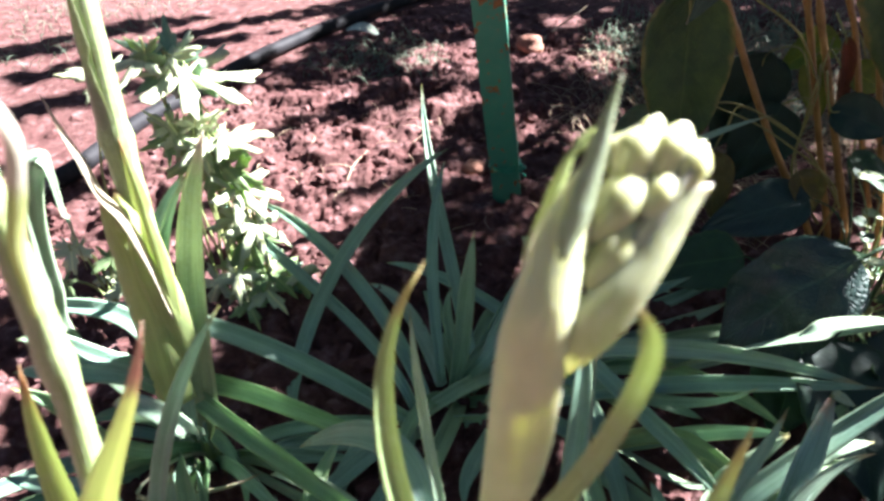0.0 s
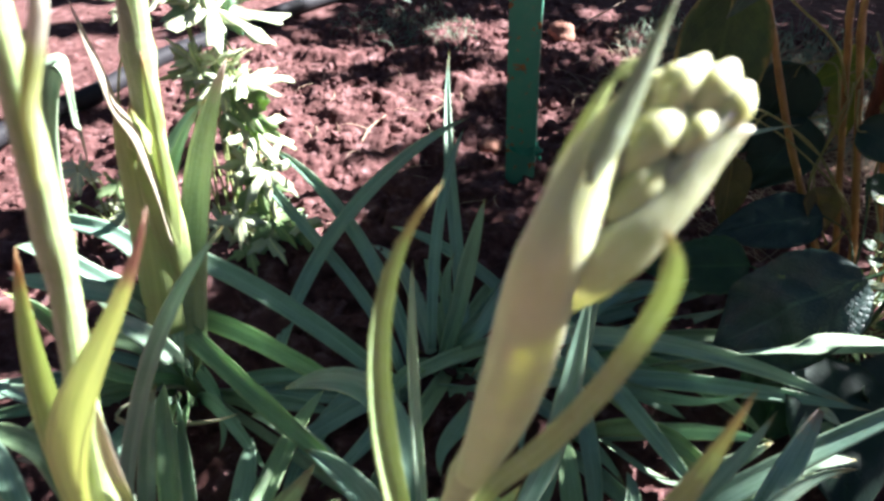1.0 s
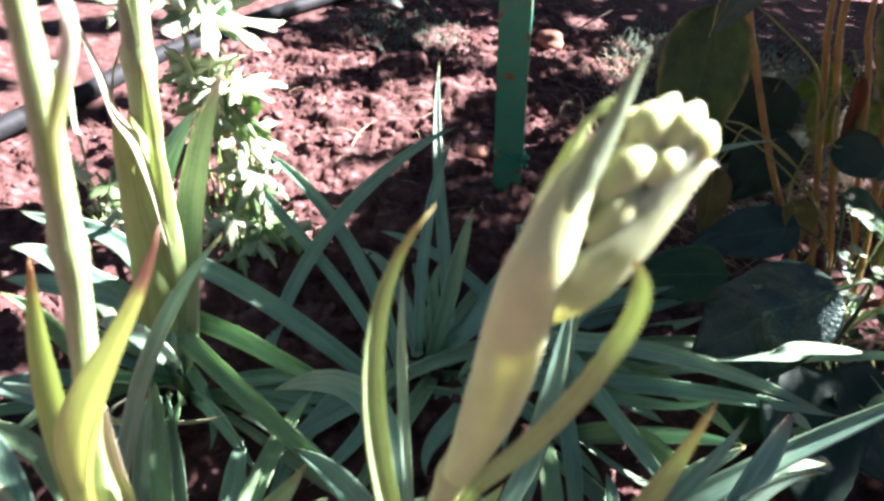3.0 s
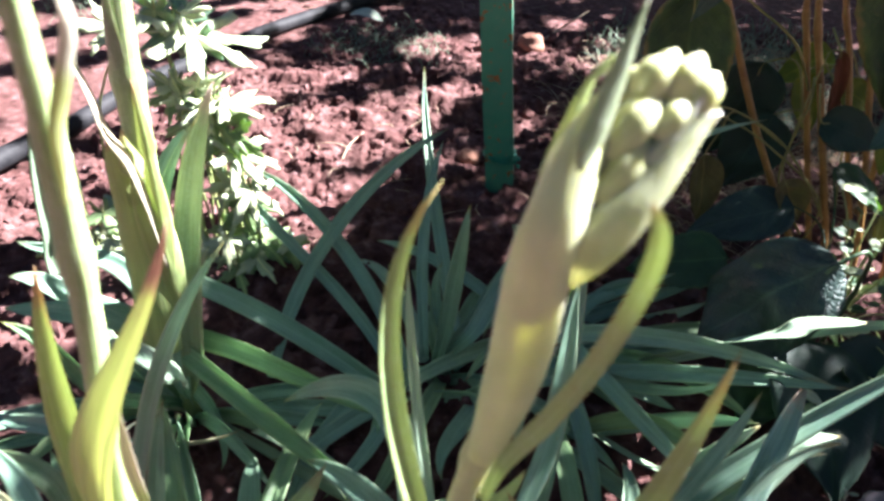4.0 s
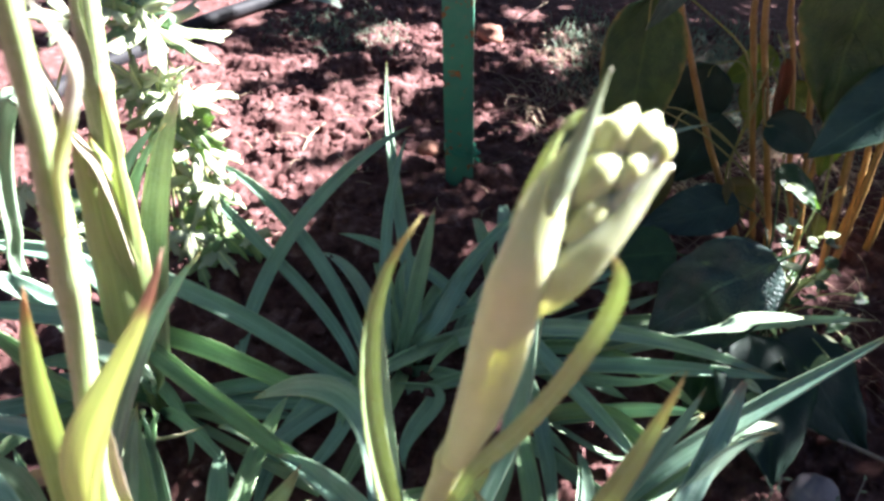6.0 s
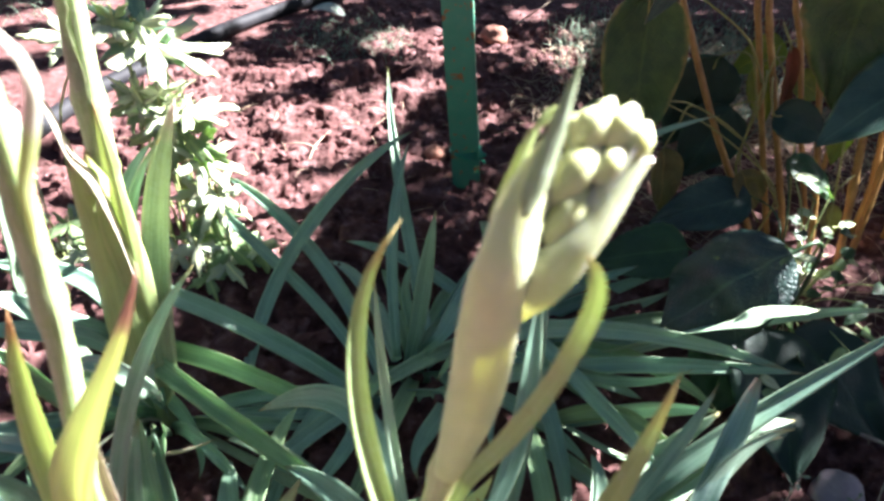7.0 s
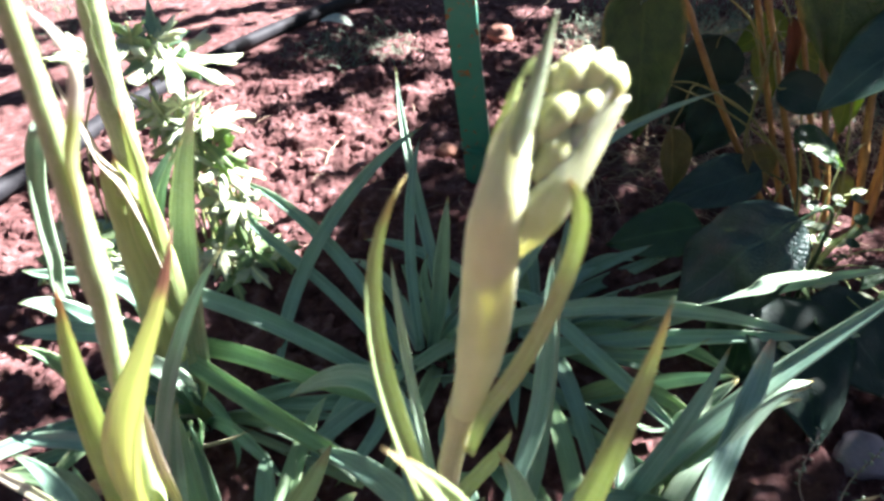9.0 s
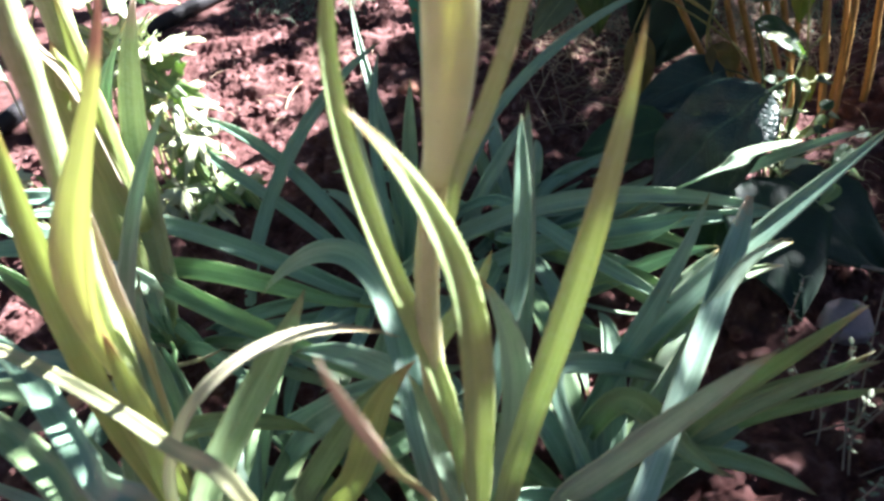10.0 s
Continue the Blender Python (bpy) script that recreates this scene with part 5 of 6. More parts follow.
cane((0.438, 0.62, -0.01), (0.423, 0.62, 0.029), (0.39, 0.62, 0.083), (0.345, 0.62, 0.158), (0.3, 0.62, 0.243), (0.27, 0.62, 0.306), (0.235, 0.62, 0.42), (0.22, 0.62, 0.52))
cane((0.462, 0.64, -0.01), (0.451, 0.64, 0.026), (0.423, 0.64, 0.102), (0.374, 0.64, 0.238), (0.352, 0.64, 0.307), (0.33, 0.64, 0.45), (0.33, 0.66, 0.62))
cane((0.475, 0.63, -0.01), (0.464, 0.63, 0.034), (0.438, 0.63, 0.101), (0.396, 0.63, 0.206), (0.359, 0.63, 0.31), (0.345, 0.63, 0.46), (0.36, 0.64, 0.64))
cane((0.52, 0.68, -0.01), (0.51, 0.68, 0.032), (0.48, 0.68, 0.105), (0.434, 0.68, 0.229), (0.405, 0.68, 0.301), (0.39, 0.69, 0.45), (0.4, 0.7, 0.66))
cane((0.495, 0.6, -0.01), (0.484, 0.6, 0.049), (0.46, 0.6, 0.128), (0.421, 0.6, 0.243), (0.4, 0.6, 0.34), (0.4, 0.62, 0.5), (0.43, 0.62, 0.68))
cane((0.532, 0.6, -0.01), (0.526, 0.6, 0.025), (0.492, 0.6, 0.177), (0.47, 0.6, 0.3), (0.46, 0.62, 0.45), (0.47, 0.63, 0.62))
cane((0.555, 0.62, -0.01), (0.55, 0.62, 0.05), (0.535, 0.62, 0.17), (0.52, 0.63, 0.3), (0.52, 0.64, 0.5), (0.54, 0.65, 0.66))
cane((0.57, 0.66, -0.01), (0.565, 0.66, 0.08), (0.54, 0.67, 0.2), (0.5, 0.68, 0.36), (0.49, 0.69, 0.6))
cane((0.6, 0.64, -0.01), (0.585, 0.63, 0.07), (0.56, 0.62, 0.19), (0.55, 0.62, 0.35), (0.56, 0.62, 0.6))
cane((0.55, 0.74, -0.01), (0.545, 0.74, 0.08), (0.52, 0.74, 0.2), (0.49, 0.75, 0.36), (0.48, 0.76, 0.6))
for k, pts in enumerate(STEMS):
    bm = bmesh.new()
    thick = (0.0042, 0.0040, 0.0042, 0.0038, 0.0038, 0.0046, 0.0040, 0.004, 0.0044, 0.004)[k]
    line = spline(pts, 46)
    tube(bm, line, [thick * (1.05 - 0.4 * i / 45) * (1.25 if i in (14, 27, 38) else 1.0) for i in range(46)], 9, 0.1)
    part("stem", bm, bush_stem, bush)
T = (0.0, -0.8, 0.45)
ovate_leaf(bush, (0.217, 0.505, 0.326), (0.2285, 0.497, 0.174), 0.068, (-0.1, -0.95, 0.2), bush_leaf, 0.05, 0.09, 0.15, [(0.27, 0.62, 0.31), (0.235, 0.56, 0.345)], 1.0)
ovate_leaf(bush, (0.240, 0.46, 0.405), (0.203, 0.445, 0.316), 0.038, (0.5, -0.8, 0.2), bush_leaf_blue, 0.05, 0.05, 0.3, [(0.24, 0.62, 0.42), (0.245, 0.53, 0.43)], 2.0)
ovate_leaf(bush, (0.335, 0.43, 0.410), (0.347, 0.415, 0.272), 0.082, (-0.15, -0.95, 0.15), bush_leaf, 0.05, 0.09, 0.2, [(0.345, 0.63, 0.43), (0.34, 0.53, 0.45)], 3.0)
ovate_leaf(bush, (0.405, 0.40, 0.325), (0.322, 0.370, 0.262), 0.052, (-0.35, -0.5, 0.75), bush_leaf_blue, 0.04, 0.05, 0.25, [(0.41, 0.60, 0.33), (0.415, 0.50, 0.355)], 4.0)
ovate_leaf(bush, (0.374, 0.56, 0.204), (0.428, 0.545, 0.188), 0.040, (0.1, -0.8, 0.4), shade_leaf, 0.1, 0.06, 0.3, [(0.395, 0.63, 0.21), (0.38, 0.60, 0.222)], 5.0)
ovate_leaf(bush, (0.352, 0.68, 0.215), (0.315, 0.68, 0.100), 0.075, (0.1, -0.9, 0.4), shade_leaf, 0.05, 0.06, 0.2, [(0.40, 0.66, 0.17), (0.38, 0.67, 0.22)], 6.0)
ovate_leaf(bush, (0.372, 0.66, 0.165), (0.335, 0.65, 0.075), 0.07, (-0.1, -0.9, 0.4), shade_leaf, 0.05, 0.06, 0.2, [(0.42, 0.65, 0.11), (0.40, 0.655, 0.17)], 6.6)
ovate_leaf(bush, (0.446, 0.75, 0.212), (0.390, 0.745, 0.170), 0.040, (0.1, -0.7, 0.6), yellow_leaf, 0.1, 0.06, 0.3, [(0.48, 0.74, 0.19), (0.465, 0.745, 0.215)], 7.0)
ovate_leaf(bush, (0.402, 0.70, 0.200), (0.432, 0.70, 0.128), 0.036, T, yellow_leaf, 0.05, 0.06, 0.3, [(0.44, 0.68, 0.21), (0.42, 0.69, 0.215)], 8.0)
ovate_leaf(bush, (0.448, 0.70, 0.190), (0.490, 0.70, 0.165), 0.034, T, yellow_leaf, 0.05, 0.06, 0.2, [(0.44, 0.68, 0.21), (0.44, 0.69, 0.2)], 9.0)
ovate_leaf(bush, (0.292, 0.600, 0.138), (0.305, 0.597, 0.056), 0.036, (0.2, -0.9, 0.2), brown_leaf, 0.05, 0.1, 0.5, [(0.371, 0.60, 0.154), (0.311, 0.60, 0.188), (0.300, 0.60, 0.165)], 10.0)
ovate_leaf(bush, (0.376, 0.590, 0.122), (0.404, 0.585, 0.078), 0.034, T, brown_leaf, 0.08, 0.14, 0.5, [(0.385, 0.63, 0.22), (0.377, 0.60, 0.202), (0.373, 0.60, 0.145)], 11.0)
ovate_leaf(bush, (0.212, 0.535, 0.212), (0.1715, 0.528, 0.164), 0.030, (-0.3, -0.8, 0.5), pale_bush_leaf, 0.08, 0.08, 0.3, [(0.277, 0.60, 0.191), (0.245, 0.56, 0.215)], 13.4)
ovate_leaf(bush, (0.446, 0.57, 0.205), (0.452, 0.565, 0.150), 0.030, T, yellow_leaf, 0.06, 0.08, 0.3, [(0.455, 0.60, 0.215), (0.45, 0.585, 0.215)], 14.1)
ovate_leaf(bush, (0.468, 0.57, 0.100), (0.486, 0.565, 0.060), 0.024, T, brown_leaf, 0.08, 0.12, 0.4, [(0.505, 0.60, 0.125), (0.48, 0.58, 0.115)], 15.2)
ovate_leaf(bush, (0.386, 0.600, 0.258), (0.399, 0.597, 0.200), 0.014, T, russet_leaf, 0.05, 0.16, 0.9, [(0.385, 0.63, 0.27)], 12.0)
ovate_leaf(bush, (0.396, 0.610, 0.225), (0.408, 0.603, 0.160), 0.011, T, russet_leaf, 0.05, 0.16, 0.9, [(0.39, 0.63, 0.235)], 12.7)
for k, pts in enumerate((((0.448, 0.632, 0.050), (0.431, 0.60, 0.082), (0.371, 0.60, 0.154), (0.311, 0.60, 0.188), (0.277, 0.60, 0.191)), ((0.39, 0.64, 0.20), (0.344, 0.60, 0.26), (0.30, 0.60, 0.29), (0.270, 0.61, 0.306)), ((0.438, 0.625, 0.02), (0.4243, 0.60, 0.097), (0.3433, 0.60, 0.160), (0.280, 0.60, 0.189)), ((0.430, 0.62, 0.04), (0.377, 0.60, 0.112), (0.3734, 0.60, 0.167), (0.3732, 0.60, 0.2053), (0.385, 0.62, 0.25)), ((0.450, 0.60, 0.0), (0.4451, 0.58, 0.052), (0.419, 0.58, 0.152), (0.4133, 0.58, 0.191)), ((0.485, 0.58, 0.0), (0.4752, 0.56, 0.075), (0.4609, 0.56, 0.145), (0.4495, 0.56, 0.195)))):
    bm = bmesh.new()
    tube(bm, spline(pts, 26), [0.0015 - 0.0006 * i / 25 for i in range(26)], 7)
    part("side_shoot", bm, petiole_skin, bush, "thin yellow-green side shoot")
# the bush's crown above: unseen leaves added to keep sky light off the bush
for k in range(150):
    stem = STEMS[k % 10]
    h = pick.uniform(0.40, 0.66)
    s = Vector(spline(stem, 20)[min(19, int(19 * min(1, h / 0.66)))])
    a = pick.uniform(0, 2 * math.pi)
    out = pick.uniform(0.04, 0.16)
    b = s + Vector((math.cos(a) * out, math.sin(a) * out, pick.uniform(0.02, 0.10)))
    e = b + Vector((math.cos(a) * 0.10, math.sin(a) * 0.10, pick.uniform(-0.07, 0.0)))
    if min(b.y, e.y) < 0.50 or min(b.z, e.z) < 0.46 or (min(b.x, e.x) < 0.34 and min(b.z, e.z) < 0.60):
        continue
    ovate_leaf(bush, b, e, pick.uniform(0.065, 0.095), (0, -0.2, 1), bush_leaf if k % 3 else bush_leaf_blue, 0.05, 0.05, 0.2, [s, s.lerp(b, 0.6) + Vector((0, 0, 0.01))], k * 1.1)

low = thing("broadleaf_plant", (0.395, 0.44, 0), "low plant with dark puckered blue-green leaves", "plant")
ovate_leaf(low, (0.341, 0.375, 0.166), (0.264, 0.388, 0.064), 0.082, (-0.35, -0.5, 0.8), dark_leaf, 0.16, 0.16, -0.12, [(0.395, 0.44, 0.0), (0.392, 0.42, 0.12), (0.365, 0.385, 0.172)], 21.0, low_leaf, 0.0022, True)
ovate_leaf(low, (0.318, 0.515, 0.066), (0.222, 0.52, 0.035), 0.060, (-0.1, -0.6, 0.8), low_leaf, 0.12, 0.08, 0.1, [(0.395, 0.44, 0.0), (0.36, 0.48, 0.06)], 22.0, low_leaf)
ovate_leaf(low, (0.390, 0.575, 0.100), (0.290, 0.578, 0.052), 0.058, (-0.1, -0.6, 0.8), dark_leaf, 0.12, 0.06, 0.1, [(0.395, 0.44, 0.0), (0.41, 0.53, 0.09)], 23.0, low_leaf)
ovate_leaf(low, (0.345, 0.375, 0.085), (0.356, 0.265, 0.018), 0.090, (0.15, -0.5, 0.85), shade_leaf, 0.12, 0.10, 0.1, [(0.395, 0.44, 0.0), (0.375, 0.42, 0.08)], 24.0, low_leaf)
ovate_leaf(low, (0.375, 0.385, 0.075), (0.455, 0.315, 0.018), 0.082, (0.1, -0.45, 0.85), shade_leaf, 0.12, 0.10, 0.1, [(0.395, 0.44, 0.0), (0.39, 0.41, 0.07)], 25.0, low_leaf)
ovate_leaf(low, (0.335, 0.40, 0.072), (0.300, 0.325, 0.020), 0.066, (-0.1, -0.5, 0.85), low_leaf, 0.1, 0.1, 0.1, [(0.395, 0.44, 0.0), (0.36, 0.43, 0.06)], 26.0, low_leaf)
ovate_leaf(low, (0.40, 0.55, 0.158), (0.458, 0.54, 0.120), 0.040, (0.2, -0.4, 0.9), low_leaf, 0.1, 0.08, 0.2, [(0.395, 0.44, 0.0), (0.40, 0.51, 0.12)], 27.0, low_leaf)
seedling = thing("seedling", (0.43, 0.50, 0), "sunlit seedling with small glossy pointed leaves", "plant")
for k in range(26):
    a = k * 2.4
    z = 0.02 + 0.0042 * k
    c = Vector((0.425 + 0.028 * math.sin(k * 1.3), 0.49 + 0.02 * math.cos(k * 0.9), z))
    e = c + Vector((math.cos(a), math.sin(a) * 0.7, 0.25)) * pick.uniform(0.018, 0.032)
    ovate_leaf(seedling, c.lerp(e, 0.3), e, pick.uniform(0.009, 0.014), (0.1, -0.3, 1), low_leaf if k % 3 else herb_leaf_lit, 0.05, 0.05, 0.3, [(0.43, 0.50, 0.0), c + Vector((0, 0, -0.006))] if k % 4 == 0 else [c], 30 + k, herb_stem, 0.0011)
# its longer shoots, each with a few larger leaves
for k, (at, long) in enumerate((((0.416, 0.530, 0.150), 0.022), ((0.441, 0.530, 0.138), 0.023), ((0.428, 0.530, 0.128), 0.018), ((0.431, 0.530, 0.109), 0.020), ((0.466, 0.500, 0.068), 0.020), ((0.437, 0.500, 0.063), 0.024), ((0.458, 0.500, 0.057), 0.021), ((0.477, 0.500, 0.075), 0.020), ((0.440, 0.410, 0.080), 0.029), ((0.440, 0.400, 0.061), 0.027), ((0.452, 0.400, 0.066), 0.026), ((0.370, 0.350, 0.077), 0.024), ((0.394, 0.350, 0.067), 0.028), ((0.401, 0.350, 0.080), 0.024), ((0.363, 0.370, 0.077), 0.023), ((0.395, 0.400, 0.082), 0.023), ((0.369, 0.380, 0.086), 0.020), ((0.479, 0.450, 0.080), 0.024), ((0.344, 0.330, 0.065), 0.019), ((0.338, 0.320, 0.059), 0.021))):
    at = Vector(at)
    d = Vector((math.cos(k * 2.1), -0.35, math.sin(k * 1.3) * 0.5 + 0.1)).normalized()
    ovate_leaf(seedling, at - d * long * 0.5, at + d * long * 0.5, long * 0.52, (0.15, -0.35, 0.9), (herb_leaf_lit, herb_leaf_cool, low_leaf)[k % 3], 0.06, 0.07, 0.25, [(0.43, 0.50, 0.0), at.lerp(Vector((0.43, 0.50, 0.0)), 0.45) + Vector((0, 0, 0.02))] if at.z > 0.03 else None, 60 + k, herb_stem, 0.0009)

# ---- small things on the ground ----
bm = bmesh.new()
fallen_at = Vector((-0.224, 1.325, level(-0.224, 1.325) + 0.012))
line = [fallen_at + Vector((-0.036 + 0.072 * t, 0.010 - 0.028 * t, 0.008 + 0.010 * math.sin(t * 3.1))) for t in np.linspace(0, 1, 14)]
blade(bm, line, 0.030, lambda t: math.sin(math.pi * (0.06 + 0.9 * t)) ** 0.8, (0, -0.3, 1), 0, 0.2, 0.0008, 8, 0.1, 3.0)
solo("fallen_leaf", bm, cut_leaf, fallen_at, "pale grey-green fallen leaf lying on the earth", "leaf")
for name_at, size, mat, seed, label in (((0.034, 0.790), 0.017, stone_red, 4.2, "rounded reddish stone half sunk in the earth"), ((0.06, 0.735), 0.011, stone_red, 9.1, "small reddish stone beside the stake"), ((0.118, 1.27), 0.026, stone_red, 6.6, "knobbly dry lump of root and earth"), ((0.390, 0.262), 0.021, stone_grey, 2.5, "smooth mauve-grey stone among the stems")):
    bm = bmesh.new()
    lump(bm, (*name_at, level(*name_at) + size * 0.35), size, seed, 0.3, 3, 0.75)
    solo("stone", bm, mat, (*name_at, 0), label, "stone")

# ---- undergrowth of the clumps: short low leaves that fill the crowns ----
def bare_earth(x, y):
    """The open patches of bare earth between the clumps."""
    return ((x + 0.12) / 0.15) ** 2 + ((y - 0.415) / 0.095) ** 2 < 1 or ((x + 0.34) / 0.07) ** 2 + ((y - 0.35) / 0.09) ** 2 < 1


def undergrowth(plant, count, reach, mats, rises, widths=(0.009, 0.015)):
    """Short arching leaves all round a crown, thickest towards the other clumps."""
    root = Vector(plant.location)
    for k in range(count):
        a = 2 * math.pi * (k + pick.uniform(0, 0.8)) / count
        way = Vector((math.cos(a), math.sin(a), 0))
        if root.y < 0.15 and way.y < -0.25:
            continue
        far = reach * pick.uniform(0.55, 1.2)
        rise = pick.uniform(*rises)
        bend = Vector((-way.y, way.x, 0)) * pick.uniform(-0.03, 0.03)
        if any(bare_earth(root.x + way.x * far * f, root.y + way.y * far * f) for f in (0.5, 0.75, 1.0)):
            continue
        start = root + way * 0.012
        start.z = 0.0
        strap_leaf(plant, start, root + way * far * 0.30 + Vector((0, 0, rise)), root + way * far * 0.75 + Vector((0, 0, rise * 1.15)) + bend, root + way * far + bend * 2 + Vector((0, 0, max(0.012, rise * pick.uniform(0.1, 0.9)))), pick.uniform(*widths), mats[k % len(mats)], pick.uniform(-25, 25))


undergrowth(rear_plant, 7, 0.16, (blue, lush, dull), (0.02, 0.05))
undergrowth(right_plant, 16, 0.20, (blue, dull, blue, lush), (0.02, 0.07), (0.011, 0.016))
undergrowth(side_plant, 20, 0.17, (dull, blue, lush), (0.02, 0.08), (0.012, 0.018))
undergrowth(main_plant, 26, 0.20, (dull, blue, lush, blue), (0.02, 0.09), (0.012, 0.018))
undergrowth(leftb_plant, 22, 0.17, (blue, dull, lush, blue), (0.02, 0.075), (0.010, 0.016))
undergrowth(front_plant, 30, 0.20, (dull, blue, lush, blue, dull), (0.02, 0.09), (0.011, 0.017))

# ---- unseen tree added to shade the bed, beyond and to the right ----
tree = thing("unseen_shade_tree", (2.35, 1.6, 0), "unseen leafy tree added to cast dappled shade on the garden bed", "tree")
bm = bmesh.new()
tube(bm, spline([(2.35, 1.6, -0.1), (2.33, 1.58, 0.4), (2.28, 1.55, 0.8), (2.2, 1.52, 1.15), (2.1, 1.48, 1.5)], 30), [0.065 - 0.0014 * i for i in range(30)], 12, 0.12)
part("trunk", bm, bark, tree)
BOUGHS = [[(2.28, 1.55, 0.8), (2.0, 1.35, 1.0), (1.6, 1.1, 1.15), (1.2, 0.85, 1.25)], [(2.24, 1.54, 1.0), (2.1, 1.2, 1.15), (1.9, 0.9, 1.25), (1.7, 0.6, 1.3)], [(2.2, 1.52, 1.15), (1.8, 1.6, 1.3), (1.4, 1.75, 1.38), (1.0, 1.9, 1.42)], [(2.15, 1.5, 1.3), (2.4, 1.9, 1.45), (2.5, 2.3, 1.5), (2.5, 2.6, 1.5)]]
for pts in BOUGHS:
    bm = bmesh.new()
    tube(bm, spline(pts, 24), [0.034 - 0.0011 * i for i in range(24)], 8, 0.15)
    part("branch", bm, bark, tree)


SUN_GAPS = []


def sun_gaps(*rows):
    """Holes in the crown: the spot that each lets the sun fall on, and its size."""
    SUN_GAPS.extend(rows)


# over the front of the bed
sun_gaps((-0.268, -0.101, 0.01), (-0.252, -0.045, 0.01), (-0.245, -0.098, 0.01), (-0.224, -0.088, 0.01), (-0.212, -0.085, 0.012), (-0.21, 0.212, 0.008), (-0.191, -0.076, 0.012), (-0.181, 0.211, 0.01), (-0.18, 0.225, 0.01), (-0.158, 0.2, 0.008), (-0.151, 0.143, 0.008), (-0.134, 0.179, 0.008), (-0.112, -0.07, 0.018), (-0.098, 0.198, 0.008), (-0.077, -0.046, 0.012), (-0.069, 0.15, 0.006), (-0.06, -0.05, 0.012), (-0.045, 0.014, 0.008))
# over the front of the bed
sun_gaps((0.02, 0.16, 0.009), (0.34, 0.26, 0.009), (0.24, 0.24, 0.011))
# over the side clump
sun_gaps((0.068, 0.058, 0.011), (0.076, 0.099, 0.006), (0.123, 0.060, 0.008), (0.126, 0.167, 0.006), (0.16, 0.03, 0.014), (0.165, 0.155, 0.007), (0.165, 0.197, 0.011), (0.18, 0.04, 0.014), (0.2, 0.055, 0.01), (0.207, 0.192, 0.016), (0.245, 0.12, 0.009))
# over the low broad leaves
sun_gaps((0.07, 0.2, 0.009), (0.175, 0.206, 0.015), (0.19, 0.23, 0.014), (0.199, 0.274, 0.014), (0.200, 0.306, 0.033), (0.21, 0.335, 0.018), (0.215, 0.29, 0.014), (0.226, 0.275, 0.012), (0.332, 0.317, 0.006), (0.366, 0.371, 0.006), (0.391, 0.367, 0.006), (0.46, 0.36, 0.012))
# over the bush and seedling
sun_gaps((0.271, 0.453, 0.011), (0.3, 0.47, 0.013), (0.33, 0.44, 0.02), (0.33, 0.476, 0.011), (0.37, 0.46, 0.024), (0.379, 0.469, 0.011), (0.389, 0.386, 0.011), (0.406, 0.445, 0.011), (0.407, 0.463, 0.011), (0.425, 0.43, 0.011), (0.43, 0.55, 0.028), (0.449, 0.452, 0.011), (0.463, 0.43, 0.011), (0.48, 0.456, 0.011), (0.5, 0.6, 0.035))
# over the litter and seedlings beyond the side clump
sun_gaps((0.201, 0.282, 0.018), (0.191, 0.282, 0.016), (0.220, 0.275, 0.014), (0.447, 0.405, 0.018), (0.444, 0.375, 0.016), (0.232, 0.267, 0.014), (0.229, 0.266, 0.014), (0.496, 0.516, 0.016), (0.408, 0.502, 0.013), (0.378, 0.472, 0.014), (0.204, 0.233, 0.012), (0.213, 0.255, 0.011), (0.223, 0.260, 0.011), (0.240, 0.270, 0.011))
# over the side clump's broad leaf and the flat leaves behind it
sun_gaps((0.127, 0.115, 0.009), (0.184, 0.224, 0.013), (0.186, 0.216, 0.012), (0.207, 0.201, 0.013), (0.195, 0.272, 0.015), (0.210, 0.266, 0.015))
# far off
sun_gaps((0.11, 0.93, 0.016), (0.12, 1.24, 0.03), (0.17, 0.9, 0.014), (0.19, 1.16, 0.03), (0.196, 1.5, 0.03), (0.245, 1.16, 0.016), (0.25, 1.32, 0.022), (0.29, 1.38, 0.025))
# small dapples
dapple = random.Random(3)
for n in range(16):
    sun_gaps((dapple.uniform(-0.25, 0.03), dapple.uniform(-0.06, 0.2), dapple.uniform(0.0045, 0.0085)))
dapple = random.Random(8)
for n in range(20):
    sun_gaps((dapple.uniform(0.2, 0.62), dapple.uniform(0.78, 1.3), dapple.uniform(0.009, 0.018)))


